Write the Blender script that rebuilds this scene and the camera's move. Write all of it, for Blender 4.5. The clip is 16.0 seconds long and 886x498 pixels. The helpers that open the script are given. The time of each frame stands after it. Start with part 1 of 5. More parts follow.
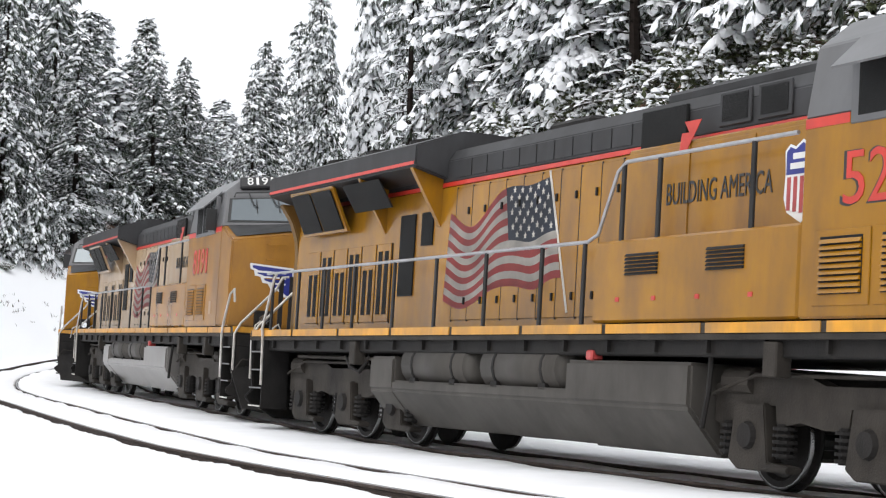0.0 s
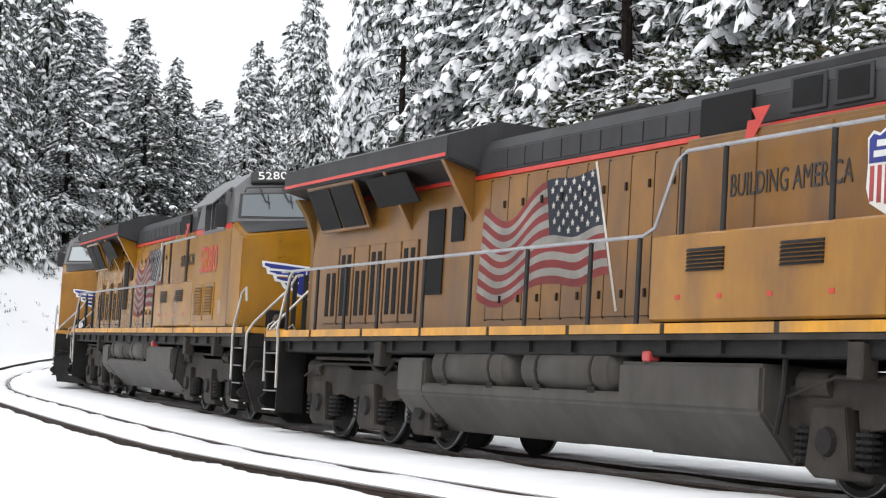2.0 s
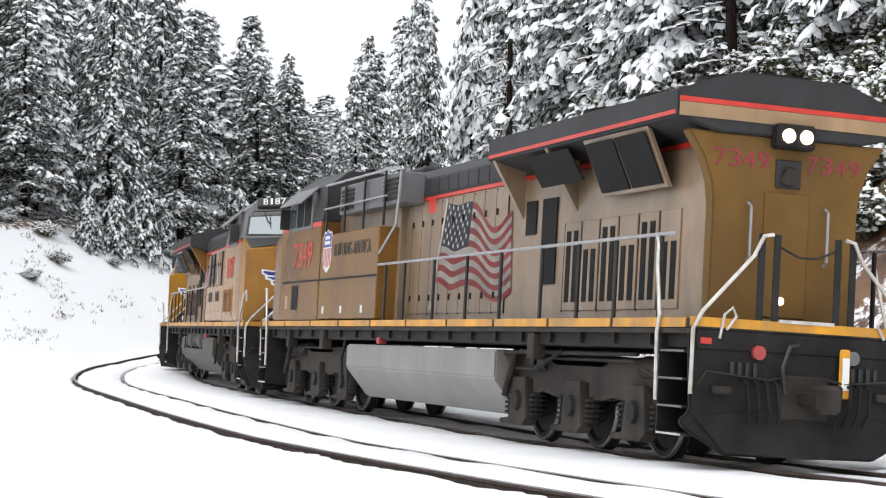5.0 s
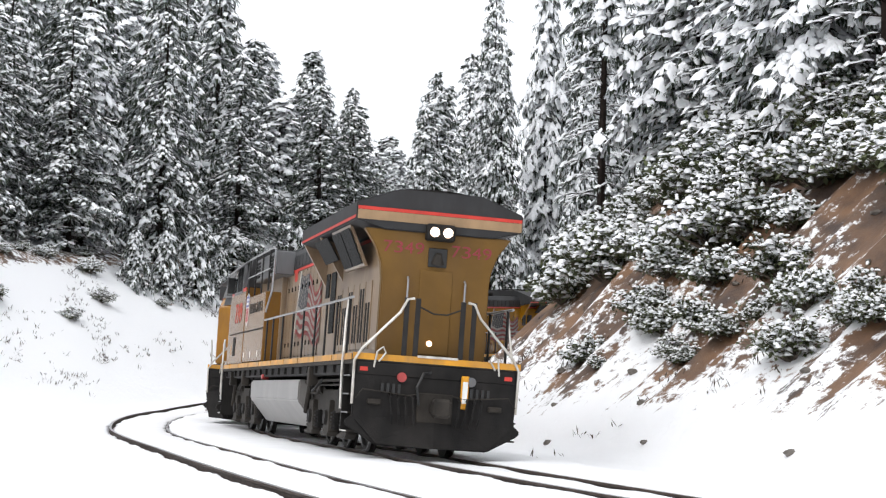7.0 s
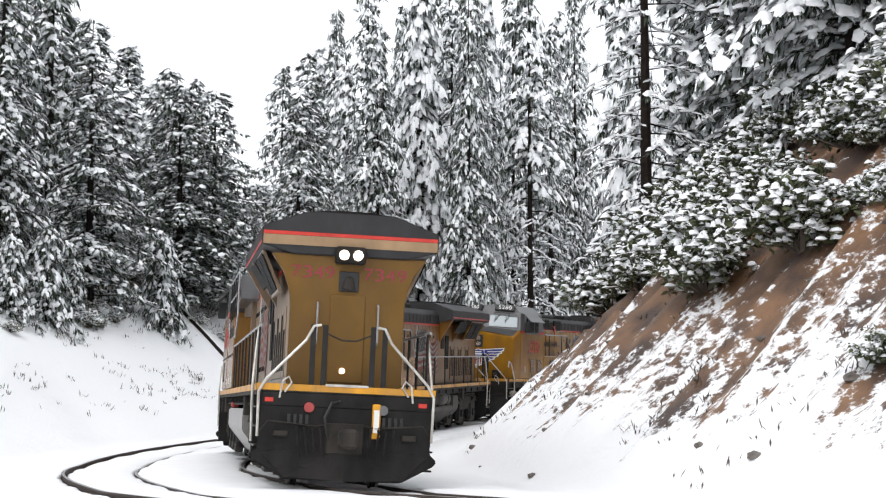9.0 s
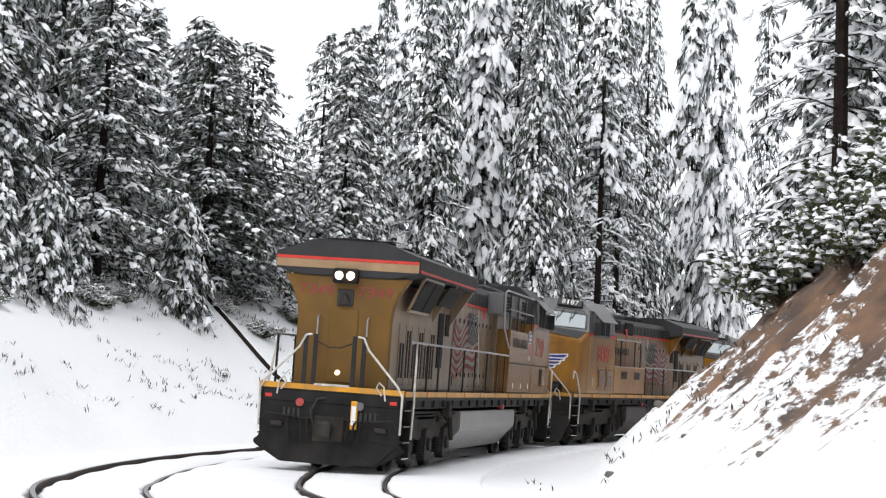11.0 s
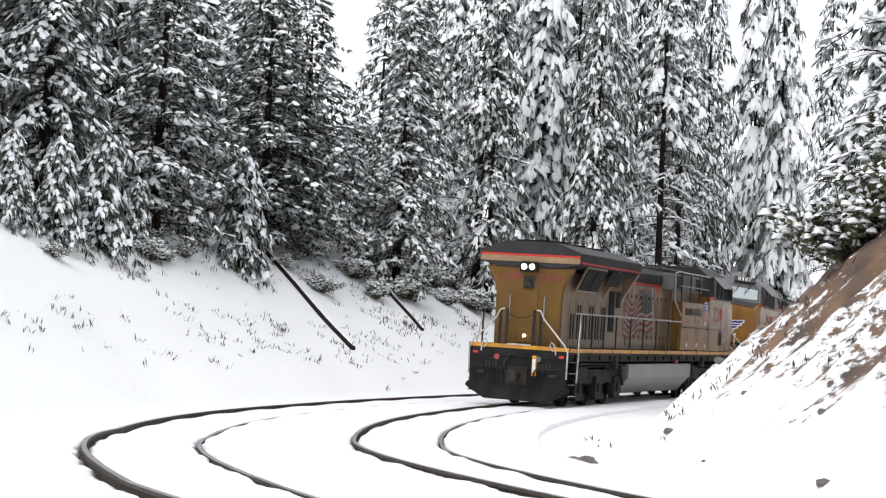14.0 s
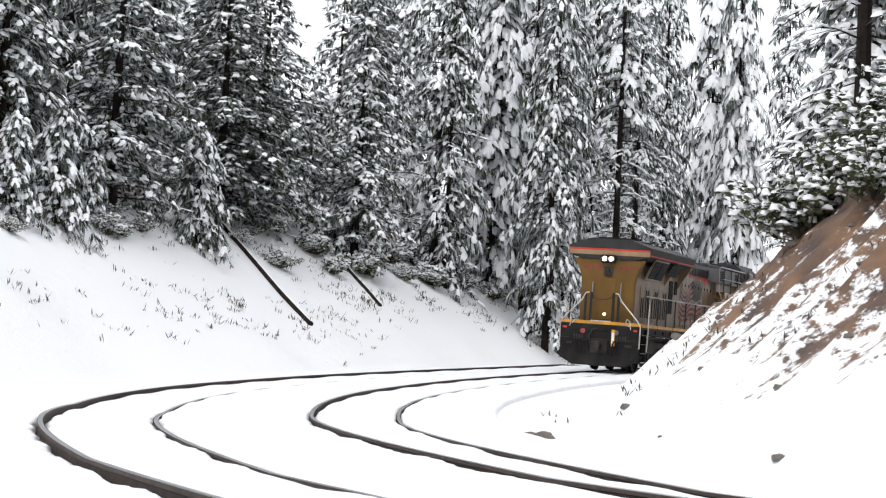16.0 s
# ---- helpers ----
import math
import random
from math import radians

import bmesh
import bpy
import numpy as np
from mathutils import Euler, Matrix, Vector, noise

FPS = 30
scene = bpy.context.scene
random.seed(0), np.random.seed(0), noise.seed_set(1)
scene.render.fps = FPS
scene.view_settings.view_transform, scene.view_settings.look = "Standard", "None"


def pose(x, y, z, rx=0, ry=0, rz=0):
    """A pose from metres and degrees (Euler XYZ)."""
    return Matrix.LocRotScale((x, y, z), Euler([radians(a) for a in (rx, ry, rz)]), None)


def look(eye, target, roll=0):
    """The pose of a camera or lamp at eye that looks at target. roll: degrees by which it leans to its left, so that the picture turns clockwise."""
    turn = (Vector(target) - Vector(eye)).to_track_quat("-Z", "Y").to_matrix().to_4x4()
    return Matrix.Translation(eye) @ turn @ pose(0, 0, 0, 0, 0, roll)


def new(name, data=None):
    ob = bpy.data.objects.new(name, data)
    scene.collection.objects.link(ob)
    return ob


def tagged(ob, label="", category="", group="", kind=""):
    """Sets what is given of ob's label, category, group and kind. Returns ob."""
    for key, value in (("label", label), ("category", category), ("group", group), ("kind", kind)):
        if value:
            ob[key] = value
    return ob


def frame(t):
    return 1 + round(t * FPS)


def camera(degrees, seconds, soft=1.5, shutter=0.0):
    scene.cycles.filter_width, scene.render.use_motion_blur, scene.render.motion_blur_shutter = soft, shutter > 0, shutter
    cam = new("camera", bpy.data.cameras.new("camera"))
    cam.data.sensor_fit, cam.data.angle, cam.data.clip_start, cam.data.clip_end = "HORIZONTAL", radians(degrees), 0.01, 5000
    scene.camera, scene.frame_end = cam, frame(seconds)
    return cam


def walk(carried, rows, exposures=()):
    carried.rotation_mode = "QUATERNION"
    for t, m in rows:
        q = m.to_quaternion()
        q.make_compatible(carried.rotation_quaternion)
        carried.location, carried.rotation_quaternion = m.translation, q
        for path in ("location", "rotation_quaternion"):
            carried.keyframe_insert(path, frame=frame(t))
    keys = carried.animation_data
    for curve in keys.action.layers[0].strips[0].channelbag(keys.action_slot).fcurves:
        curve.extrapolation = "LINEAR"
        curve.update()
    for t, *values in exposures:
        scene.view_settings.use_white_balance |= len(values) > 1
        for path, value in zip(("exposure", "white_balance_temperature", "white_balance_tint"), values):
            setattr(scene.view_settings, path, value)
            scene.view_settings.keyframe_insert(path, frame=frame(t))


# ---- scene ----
cam = camera(27.26, 16.0, soft=1.2, shutter=0.0)

# seconds, place, heading, pitch, roll
VIEW = [
    (0, -11.998, -20.459, 1.102, 24.78, 3.974, 0.946),
    (0.5, -11.998, -20.459, 1.102, 24.762, 3.957, 0.946),
    (1, -11.998, -20.459, 1.102, 24.727, 3.922, 0.946),
    (1.5, -11.998, -20.459, 1.102, 24.815, 3.957, 0.946),
    (2, -11.998, -20.459, 1.102, 25.026, 3.974, 0.946),
    (2.5, -11.998, -20.459, 1.102, 24.78, 4.009, 0.946),
    (3, -11.998, -20.459, 1.102, 24.621, 4.045, 0.946),
    (3.5, -11.998, -20.459, 1.102, 24.656, 4.045, 0.946),
    (3.7, -11.998, -20.459, 1.102, 24.709, 4.062, 0.946),
    (5.8, -11.415, -21.007, 1.039, 19.176, 3.875, 0.743),
    (6, -11.241, -20.146, 1.018, 19.009, 4.232, 0.814),
    (6.5, -10.615, -16.901, 0.932, 19.373, 4.73, 1.219),
    (7, -9.978, -12.84, 0.865, 19.679, 5.494, 1.468),
    (7.5, -9.414, -8.363, 0.904, 20.742, 5.869, 1.04),
    (8, -9.188, -3.363, 0.935, 21.473, 6.312, 0.45),
    (8.5, -9.895, 2.473, 0.835, 24.438, 6.445, 0.031),
    (9, -10.621, 8.128, 0.722, 28.223, 7.237, -0.192),
    (9.2, -10.623, 9.947, 0.704, 28.893, 7.671, -0.156),
    (11.3, -6.087, 21.397, 0.904, 27.409, 7.86, 2.855),
    (11.5, -6.087, 21.397, 0.904, 27.08, 7.631, 2.855),
    (12, -6.087, 21.397, 0.904, 27.215, 7.088, 2.855),
    (12.5, -6.087, 21.397, 0.904, 26.971, 6.579, 2.855),
    (13, -6.087, 21.397, 0.904, 26.523, 6.237, 2.855),
    (13.5, -6.087, 21.397, 0.904, 26.204, 6.168, 2.855),
    (14, -6.087, 21.397, 0.904, 25.9, 6.508, 2.855),
    (14.5, -6.087, 21.397, 0.904, 25.949, 6.599, 2.855),
    (15, -6.087, 21.397, 0.904, 26.901, 6.203, 2.855),
    (15.5, -6.087, 21.397, 0.904, 27.254, 5.954, 2.855),
    (16, -6.087, 21.397, 0.904, 27.261, 5.812, 2.855),
]
EXPOSURE = 0.1
walk(cam, [(t, pose(x, y, z, 90 + p, 0, -h) @ pose(0, 0, 0, 0, 0, r)) for t, x, y, z, h, p, r in VIEW], [(0, EXPOSURE), (16, EXPOSURE)])

# the inner track's curvature along its length, the spacing and the cant of the tracks
KNOTS = [-60.0, -30.0, -10.0, 5.0, 20.0, 35.0, 50.0, 65.0, 80.0, 95.0, 110.0, 130.0, 160.0]
BEND = [0.01448, 0.01141, 0.00835, 0.00556, 0.00178, 0.00962, 0.02164, 0.01394, 0.00631, -0.00209, 0.003, 0.016, 0.012]
GRADE = [-0.089, -0.109, -0.124, 0.006, 0.323, 0.555, 1.095, 2.033, 3.032, 4.04, 4.422, 4.639, 4.79]
SPACING, CANT = 3.908, 0.0422
# seconds and place of the tail engine's middle along the track
RUN = [(0.0, -45.52), (0.6, -39.05), (1.5, -29.5), (2.7, -16.29), (3.5, -7.4), (3.7, -4.92), (5.8, 16.16), (6.0, 17.95), (6.5, 22.9), (7.0, 27.89), (7.5, 32.47), (8.0, 37.34), (8.5, 42.36), (9.0, 46.65), (9.2, 48.31), (11.3, 69.12), (11.5, 69.75), (12.0, 71.87), (12.5, 74.1), (13.0, 76.47), (13.5, 79.24), (14.0, 81.97), (14.5, 84.95), (15.0, 88.14), (15.5, 91.77), (16.0, 95.49)]

# ---- light ----
world = bpy.data.worlds.new("overcast")
scene.world = world
world.use_nodes = True
wn, wl = world.node_tree.nodes, world.node_tree.links
sky = wn.new("ShaderNodeTexSky")
sky.sky_type, sky.sun_disc = "NISHITA", False
sky.sun_elevation, sky.sun_rotation = radians(50), radians(250)
sky.dust_density, sky.air_density = 6.0, 1.0
pale = wn.new("ShaderNodeMix")
pale.data_type = "RGBA"
pale.inputs["Factor"].default_value = 0.93
pale.inputs["B"].default_value = (11.5, 11.8, 12.3, 1)
wl.new(sky.outputs[0], pale.inputs["A"])
back = wn["Background"]
back.inputs["Strength"].default_value = 0.112
wl.new(pale.outputs["Result"], back.inputs["Color"])
sun = new("sun", bpy.data.lights.new("sun", "SUN"))
sun.data.energy, sun.data.angle, sun.data.color = 1.0, radians(40), (1.0, 0.985, 0.97)
sun.matrix_world = look((-60, -20, 90), (0, 30, 0))

# ---- materials ----


def mat(name, color, rough=0.6, metal=0.0, vary=0.25, scale=3.0, bump=0.0, bscale=40.0, dirt=None, dirt_amount=0.0, dirt_scale=1.5, per=0.0):
    """A painted or natural surface: colour varied at two scales, with stains of a second colour."""
    m = bpy.data.materials.new(name)
    m.use_nodes = True
    n, l = m.node_tree.nodes, m.node_tree.links
    b = n["Principled BSDF"]
    b.inputs["Roughness"].default_value, b.inputs["Metallic"].default_value = rough, metal
    tc = n.new("ShaderNodeTexCoord")
    n1 = n.new("ShaderNodeTexNoise")
    n1.inputs["Scale"].default_value, n1.inputs["Detail"].default_value = scale, 6
    l.new(tc.outputs["Object"], n1.inputs["Vector"])
    hsv = n.new("ShaderNodeHueSaturation")
    hsv.inputs["Color"].default_value = (*color, 1)
    mr = n.new("ShaderNodeMapRange")
    mr.inputs["From Min"].default_value, mr.inputs["From Max"].default_value = 0.3, 0.7
    mr.inputs["To Min"].default_value, mr.inputs["To Max"].default_value = 1 - vary, 1 + vary
    l.new(n1.outputs["Fac"], mr.inputs["Value"])
    l.new(mr.outputs[0], hsv.inputs["Value"])
    out = hsv.outputs[0]
    if dirt:
        mp = n.new("ShaderNodeMapping")
        mp.inputs["Scale"].default_value = (1.0, 1.0, 0.35)
        l.new(tc.outputs["Object"], mp.inputs["Vector"])
        n2 = n.new("ShaderNodeTexNoise")
        n2.inputs["Scale"].default_value, n2.inputs["Detail"].default_value, n2.inputs["Roughness"].default_value = dirt_scale, 8, 0.65
        l.new(mp.outputs[0], n2.inputs["Vector"])
        r2 = n.new("ShaderNodeMapRange")
        r2.inputs["From Min"].default_value, r2.inputs["From Max"].default_value = 0.38, 0.68
        r2.inputs["To Min"].default_value, r2.inputs["To Max"].default_value = 0.0, dirt_amount
        l.new(n2.outputs["Fac"], r2.inputs["Value"])
        mx = n.new("ShaderNodeMix")
        mx.data_type = "RGBA"
        mx.inputs["B"].default_value = (*dirt, 1)
        l.new(r2.outputs[0], mx.inputs["Factor"])
        l.new(out, mx.inputs["A"])
        out = mx.outputs["Result"]
    l.new(out, b.inputs["Base Color"])
    if bump:
        n3 = n.new("ShaderNodeTexNoise")
        n3.inputs["Scale"].default_value, n3.inputs["Detail"].default_value = bscale, 5
        l.new(tc.outputs["Object"], n3.inputs["Vector"])
        bp = n.new("ShaderNodeBump")
        bp.inputs["Strength"].default_value, bp.inputs["Distance"].default_value = bump, 0.03
        l.new(n3.outputs["Fac"], bp.inputs["Height"])
        l.new(bp.outputs[0], b.inputs["Normal"])
    return m


GRIME = (0.11, 0.085, 0.06)
GOLD = mat("golden_yellow_paint", (0.315, 0.143, 0.005), 0.26, vary=0.10, scale=1.2, dirt=(0.16, 0.075, 0.02), dirt_amount=0.75, bump=0.05, bscale=6)
ORANGE = mat("faded_orange_paint", (0.33, 0.155, 0.026), 0.26, vary=0.10, scale=1.2, dirt=(0.15, 0.075, 0.032), dirt_amount=0.7, bump=0.05, bscale=6)
DUSTY = mat("dusty_tan_paint", (0.215, 0.105, 0.021), 0.26, vary=0.14, scale=1.0, dirt=(0.11, 0.06, 0.03), dirt_amount=0.7, bump=0.05, bscale=6)
PALE = mat("bleached_paint", (0.3944, 0.2856, 0.1836), 0.26, vary=0.12, scale=1.0, dirt=(0.36, 0.24, 0.13), dirt_amount=0.6, bump=0.05, bscale=6)
# peeling tan paint, its colour greyed for snow reflected at grazing angles
GREYED = mat("peeling_paint_with_snow_sheen", (0.25, 0.175, 0.11), 0.34, vary=0.18, scale=1.0, dirt=(0.10, 0.065, 0.04), dirt_amount=0.75, bump=0.05, bscale=6)
BROWN = mat("sooty_yellow_paint", (0.1581, 0.087, 0.0237), 0.5, vary=0.18, scale=1.3, dirt=(0.12, 0.07, 0.03), dirt_amount=0.6)
WEATHERED = mat("weathered_hood_paint", (0.215, 0.097, 0.015), 0.34, vary=0.14, scale=1.2, dirt=(0.11, 0.055, 0.025), dirt_amount=0.75, bump=0.05, bscale=6)
GREY = mat("roof_grey_paint", (0.045, 0.045, 0.047), 0.5, vary=0.18, scale=1.5, dirt=(0.028, 0.026, 0.025), dirt_amount=0.6)
CABGREY = mat("cab_grey_paint", (0.115, 0.115, 0.119), 0.42, vary=0.1, scale=1.5, dirt=(0.07, 0.067, 0.064), dirt_amount=0.5)
RED = mat("red_stripe_paint", (0.51, 0.0298, 0.017), 0.4, vary=0.15, scale=4)
STRIPE = mat("bright_yellow_stripe", (0.64, 0.288, 0.0096), 0.4, vary=0.15, scale=3, dirt=GRIME, dirt_amount=0.6)
UNDER = mat("underframe_black", (0.0149, 0.014, 0.0136), 0.6, vary=0.3, scale=3, dirt=(0.035, 0.031, 0.028), dirt_amount=0.5, bump=0.2)
TRUCK = mat("dusty_truck_iron", (0.028, 0.025, 0.022), 0.65, vary=0.35, scale=3, dirt=(0.075, 0.064, 0.054), dirt_amount=0.5, bump=0.25)
TANK = mat("road_dusted_tank_grey", (0.075, 0.069, 0.062), 0.5, vary=0.25, scale=0.9, dirt=(0.04, 0.036, 0.032), dirt_amount=0.7)
# grey lifted above the tank's own dark tone for its sheen at grazing angles
PALETANK = mat("sheen_lifted_tank_grey", (0.19, 0.18, 0.17), 0.32, vary=0.15, scale=0.9, dirt=(0.13, 0.12, 0.11), dirt_amount=0.7)
SCREEN = mat("black_screen_mesh", (0.012, 0.012, 0.012), 0.6, vary=0.2, bump=0.5, bscale=120)
POST = mat("dark_grey_post", (0.027, 0.0258, 0.0252), 0.5, vary=0.2)
SILVER = mat("bare_silver_pipe", (0.62, 0.60, 0.56), 0.35, metal=0.3, vary=0.2, scale=8, dirt=(0.25, 0.2, 0.15), dirt_amount=0.6, dirt_scale=6)
RAILGREY = mat("grey_handrail", (0.33, 0.33, 0.34), 0.35, metal=0.4, vary=0.15, scale=6)
TAILRED = mat("faded_maroon_paint", (0.22, 0.02, 0.03), 0.5, vary=0.2)
TAN = mat("sun_bleached_tan_band", (0.36, 0.23, 0.12), 0.5, vary=0.15, scale=1.5, dirt=(0.16, 0.10, 0.05), dirt_amount=0.5)
WHITE = mat("white_paint", (0.74, 0.74, 0.72), 0.5, vary=0.06)
BLUE = mat("emblem_blue", (0.02, 0.03, 0.22), 0.4, vary=0.12)
MURALRED = mat("mural_red", (0.345, 0.045, 0.0413), 0.4, vary=0.3, scale=2)
MURALWHITE = mat("mural_white", (0.465, 0.435, 0.39), 0.4, vary=0.3, scale=2)
MURALBLUE = mat("mural_blue", (0.021, 0.03, 0.051), 0.4, vary=0.4, scale=2)
STEEL = mat("worn_wheel_steel", (0.06, 0.057, 0.054), 0.4, metal=0.7, vary=0.2)
TREAD = mat("polished_tread", (0.175, 0.175, 0.175), 0.25, metal=0.9, vary=0.1)
RUSTRAIL = mat("dark_rusty_rail", (0.06, 0.045, 0.038), 0.65, vary=0.3, scale=6, bump=0.2)
RAILHEAD = mat("polished_rail_head", (0.36, 0.35, 0.36), 0.28, metal=0.9, vary=0.15, scale=9)
TIE = mat("dark_tie_wood", (0.03, 0.025, 0.022), 0.85, vary=0.3, scale=6, bump=0.4)
SNOW = mat("packed_snow", (0.88, 0.885, 0.90), 0.6, vary=0.03, scale=2, bump=0.25, bscale=5)
BARK = mat("wet_dark_bark", (0.021, 0.0156, 0.0132), 0.9, vary=0.4, scale=6, bump=0.6, bscale=15)
NEEDLE = mat("dark_green_needles", (0.050, 0.062, 0.044), 0.75, vary=0.5, scale=1.3)
nn, nl = NEEDLE.node_tree.nodes, NEEDLE.node_tree.links
geo = nn.new("ShaderNodeNewGeometry")
frost = nn.new("ShaderNodeMapRange")
frost.inputs["From Min"].default_value, frost.inputs["From Max"].default_value = 0.52, 0.72
frost.inputs["To Max"].default_value = 0.75
nl.new(geo.outputs["Random Per Island"], frost.inputs["Value"])
frosted = nn.new("ShaderNodeMix")
frosted.data_type = "RGBA"
frosted.inputs["B"].default_value = (0.66, 0.69, 0.72, 1)
nb = nn["Principled BSDF"].inputs["Base Color"]
nl.new(nb.links[0].from_socket, frosted.inputs["A"])
nl.new(frost.outputs[0], frosted.inputs["Factor"])
nl.new(frosted.outputs["Result"], nb)
LEAF = mat("olive_shrub_leaves", (0.075, 0.085, 0.045), 0.7, vary=0.5, scale=2)
TWIG = mat("dry_grey_twigs", (0.09, 0.07, 0.055), 0.85, vary=0.4, scale=4)
TREESNOW = mat("fresh_branch_snow", (0.87, 0.88, 0.90), 0.65, vary=0.05, scale=3, bump=0.3, bscale=9)
STONE = mat("grey_boulder", (0.13, 0.115, 0.10), 0.85, vary=0.4, scale=4, bump=0.5, bscale=9)
BALLAST = mat("dark_ballast", (0.05, 0.047, 0.045), 0.9, vary=0.5, scale=25, bump=0.8, bscale=40)

for paint in (GOLD, ORANGE, DUSTY, PALE, WEATHERED):
    paint.node_tree.nodes["Principled BSDF"].inputs["Specular IOR Level"].default_value = 0.3
for dull in (UNDER, TRUCK, TANK, SCREEN, POST, GREY, BARK, NEEDLE, LEAF, TIE, BALLAST, BROWN, RUSTRAIL):
    dull.node_tree.nodes["Principled BSDF"].inputs["Specular IOR Level"].default_value = 0.12

GLASS = bpy.data.materials.new("grey_window_glass")
GLASS.use_nodes = True
gb = GLASS.node_tree.nodes["Principled BSDF"]
gb.inputs["Base Color"].default_value = (0.16, 0.18, 0.19, 1)
gb.inputs["Roughness"].default_value, gb.inputs["Metallic"].default_value = 0.06, 0.55
LAMP = bpy.data.materials.new("lit_headlight")
LAMP.use_nodes = True
lb = LAMP.node_tree.nodes["Principled BSDF"]
lb.inputs["Emission Color"].default_value = (1.0, 0.72, 0.5, 1)
lb.inputs["Emission Strength"].default_value = 5.0
CHROME = mat("headlight_reflector", (0.75, 0.76, 0.78), 0.12, metal=0.9, vary=0.05)
SIGN = mat("number_board_black", (0.015, 0.015, 0.015), 0.5, vary=0.1)

# the ground: snow, with bare red-brown soil breaking out on the steep cut
GROUND = bpy.data.materials.new("snow_and_red_soil")
GROUND.use_nodes = True
gn, gl = GROUND.node_tree.nodes, GROUND.node_tree.links
gp = gn["Principled BSDF"]
gp.inputs["Roughness"].default_value = 0.65
att = gn.new("ShaderNodeAttribute")
att.attribute_name = "bare"
gt = gn.new("ShaderNodeTexCoord")
gnoise = gn.new("ShaderNodeTexNoise")
gnoise.inputs["Scale"].default_value, gnoise.inputs["Detail"].default_value, gnoise.inputs["Roughness"].default_value = 2.9, 9, 0.72
gl.new(gt.outputs["Object"], gnoise.inputs["Vector"])
madd = gn.new("ShaderNodeMath")
madd.operation = "MULTIPLY_ADD"
madd.inputs[1].default_value, madd.inputs[2].default_value = 1.5, -0.75
gl.new(gnoise.outputs["Fac"], madd.inputs[0])
sm = gn.new("ShaderNodeMath")
gl.new(att.outputs["Fac"], sm.inputs[0])
gl.new(madd.outputs[0], sm.inputs[1])
ramp = gn.new("ShaderNodeValToRGB")
ramp.color_ramp.elements[0].position, ramp.color_ramp.elements[1].position = 0.46, 0.56
gl.new(sm.outputs[0], ramp.inputs[0])
soil = gn.new("ShaderNodeValToRGB")
soil.color_ramp.elements[0].color, soil.color_ramp.elements[1].color = (0.05, 0.03, 0.022, 1), (0.215, 0.112, 0.055, 1)
gnoise2 = gn.new("ShaderNodeTexNoise")
gnoise2.inputs["Scale"].default_value, gnoise2.inputs["Detail"].default_value = 0.9, 8
gl.new(gt.outputs["Object"], gnoise2.inputs["Vector"])
gl.new(gnoise2.outputs["Fac"], soil.inputs[0])
soil.color_ramp.elements[0].position, soil.color_ramp.elements[1].position = 0.35, 0.65
gmix = gn.new("ShaderNodeMix")
gmix.data_type = "RGBA"
gmix.inputs["A"].default_value = (0.885, 0.89, 0.905, 1)
gl.new(ramp.outputs[0], gmix.inputs["Factor"])
gl.new(soil.outputs[0], gmix.inputs["B"])
gl.new(gmix.outputs["Result"], gp.inputs["Base Color"])
gbump = gn.new("ShaderNodeBump")
gbump.inputs["Strength"].default_value, gbump.inputs["Distance"].default_value = 0.5, 0.12
gl.new(gnoise.outputs["Fac"], gbump.inputs["Height"])
gl.new(gbump.outputs[0], gp.inputs["Normal"])

# ---- mesh tools ----


def mesh_of(name, bm, material, smooth=False):
    me = bpy.data.meshes.new(name)
    if smooth:
        for f in bm.faces:
            f.smooth = True
    bm.to_mesh(me)
    bm.free()
    me.materials.append(material)
    return me


def part(name, bm, material, parent, label="", smooth=False):
    ob = new(name, mesh_of(name, bm, material, smooth))
    ob.parent = parent
    if label:
        ob["label"] = label
    return ob


def box(bm, x0, x1, y0, y1, z0, z1, bevel=0.0):
    vs = [bm.verts.new(v) for v in ((x0, y0, z0), (x1, y0, z0), (x1, y1, z0), (x0, y1, z0), (x0, y0, z1), (x1, y0, z1), (x1, y1, z1), (x0, y1, z1))]
    fs = [bm.faces.new([vs[i] for i in q]) for q in ((3, 2, 1, 0), (4, 5, 6, 7), (0, 1, 5, 4), (1, 2, 6, 5), (2, 3, 7, 6), (3, 0, 4, 7))]
    if bevel:
        bmesh.ops.bevel(bm, geom=list({e for f in fs for e in f.edges}), offset=bevel, segments=1, affect="EDGES")
    return bm


def boxes(*rows, bevel=0.0):
    bm = bmesh.new()
    for r in rows:
        box(bm, *r, bevel=bevel)
    return bm


def prism(bm, ring, axis, a, b, bevel=0.0):
    """A polygon given in the two other axes, drawn out along one axis from a to b."""
    def at3(p, t):
        return {"x": (t, p[0], p[1]), "y": (p[0], t, p[1]), "z": (p[0], p[1], t)}[axis]
    lo = [bm.verts.new(at3(p, a)) for p in ring]
    hi = [bm.verts.new(at3(p, b)) for p in ring]
    fs = [bm.faces.new(lo[::-1]), bm.faces.new(hi)]
    k = len(ring)
    for i in range(k):
        fs.append(bm.faces.new((lo[i], lo[(i + 1) % k], hi[(i + 1) % k], hi[i])))
    bmesh.ops.recalc_face_normals(bm, faces=fs)
    if bevel:
        bmesh.ops.bevel(bm, geom=list({e for f in fs for e in f.edges}), offset=bevel, segments=2, affect="EDGES")
    return bm


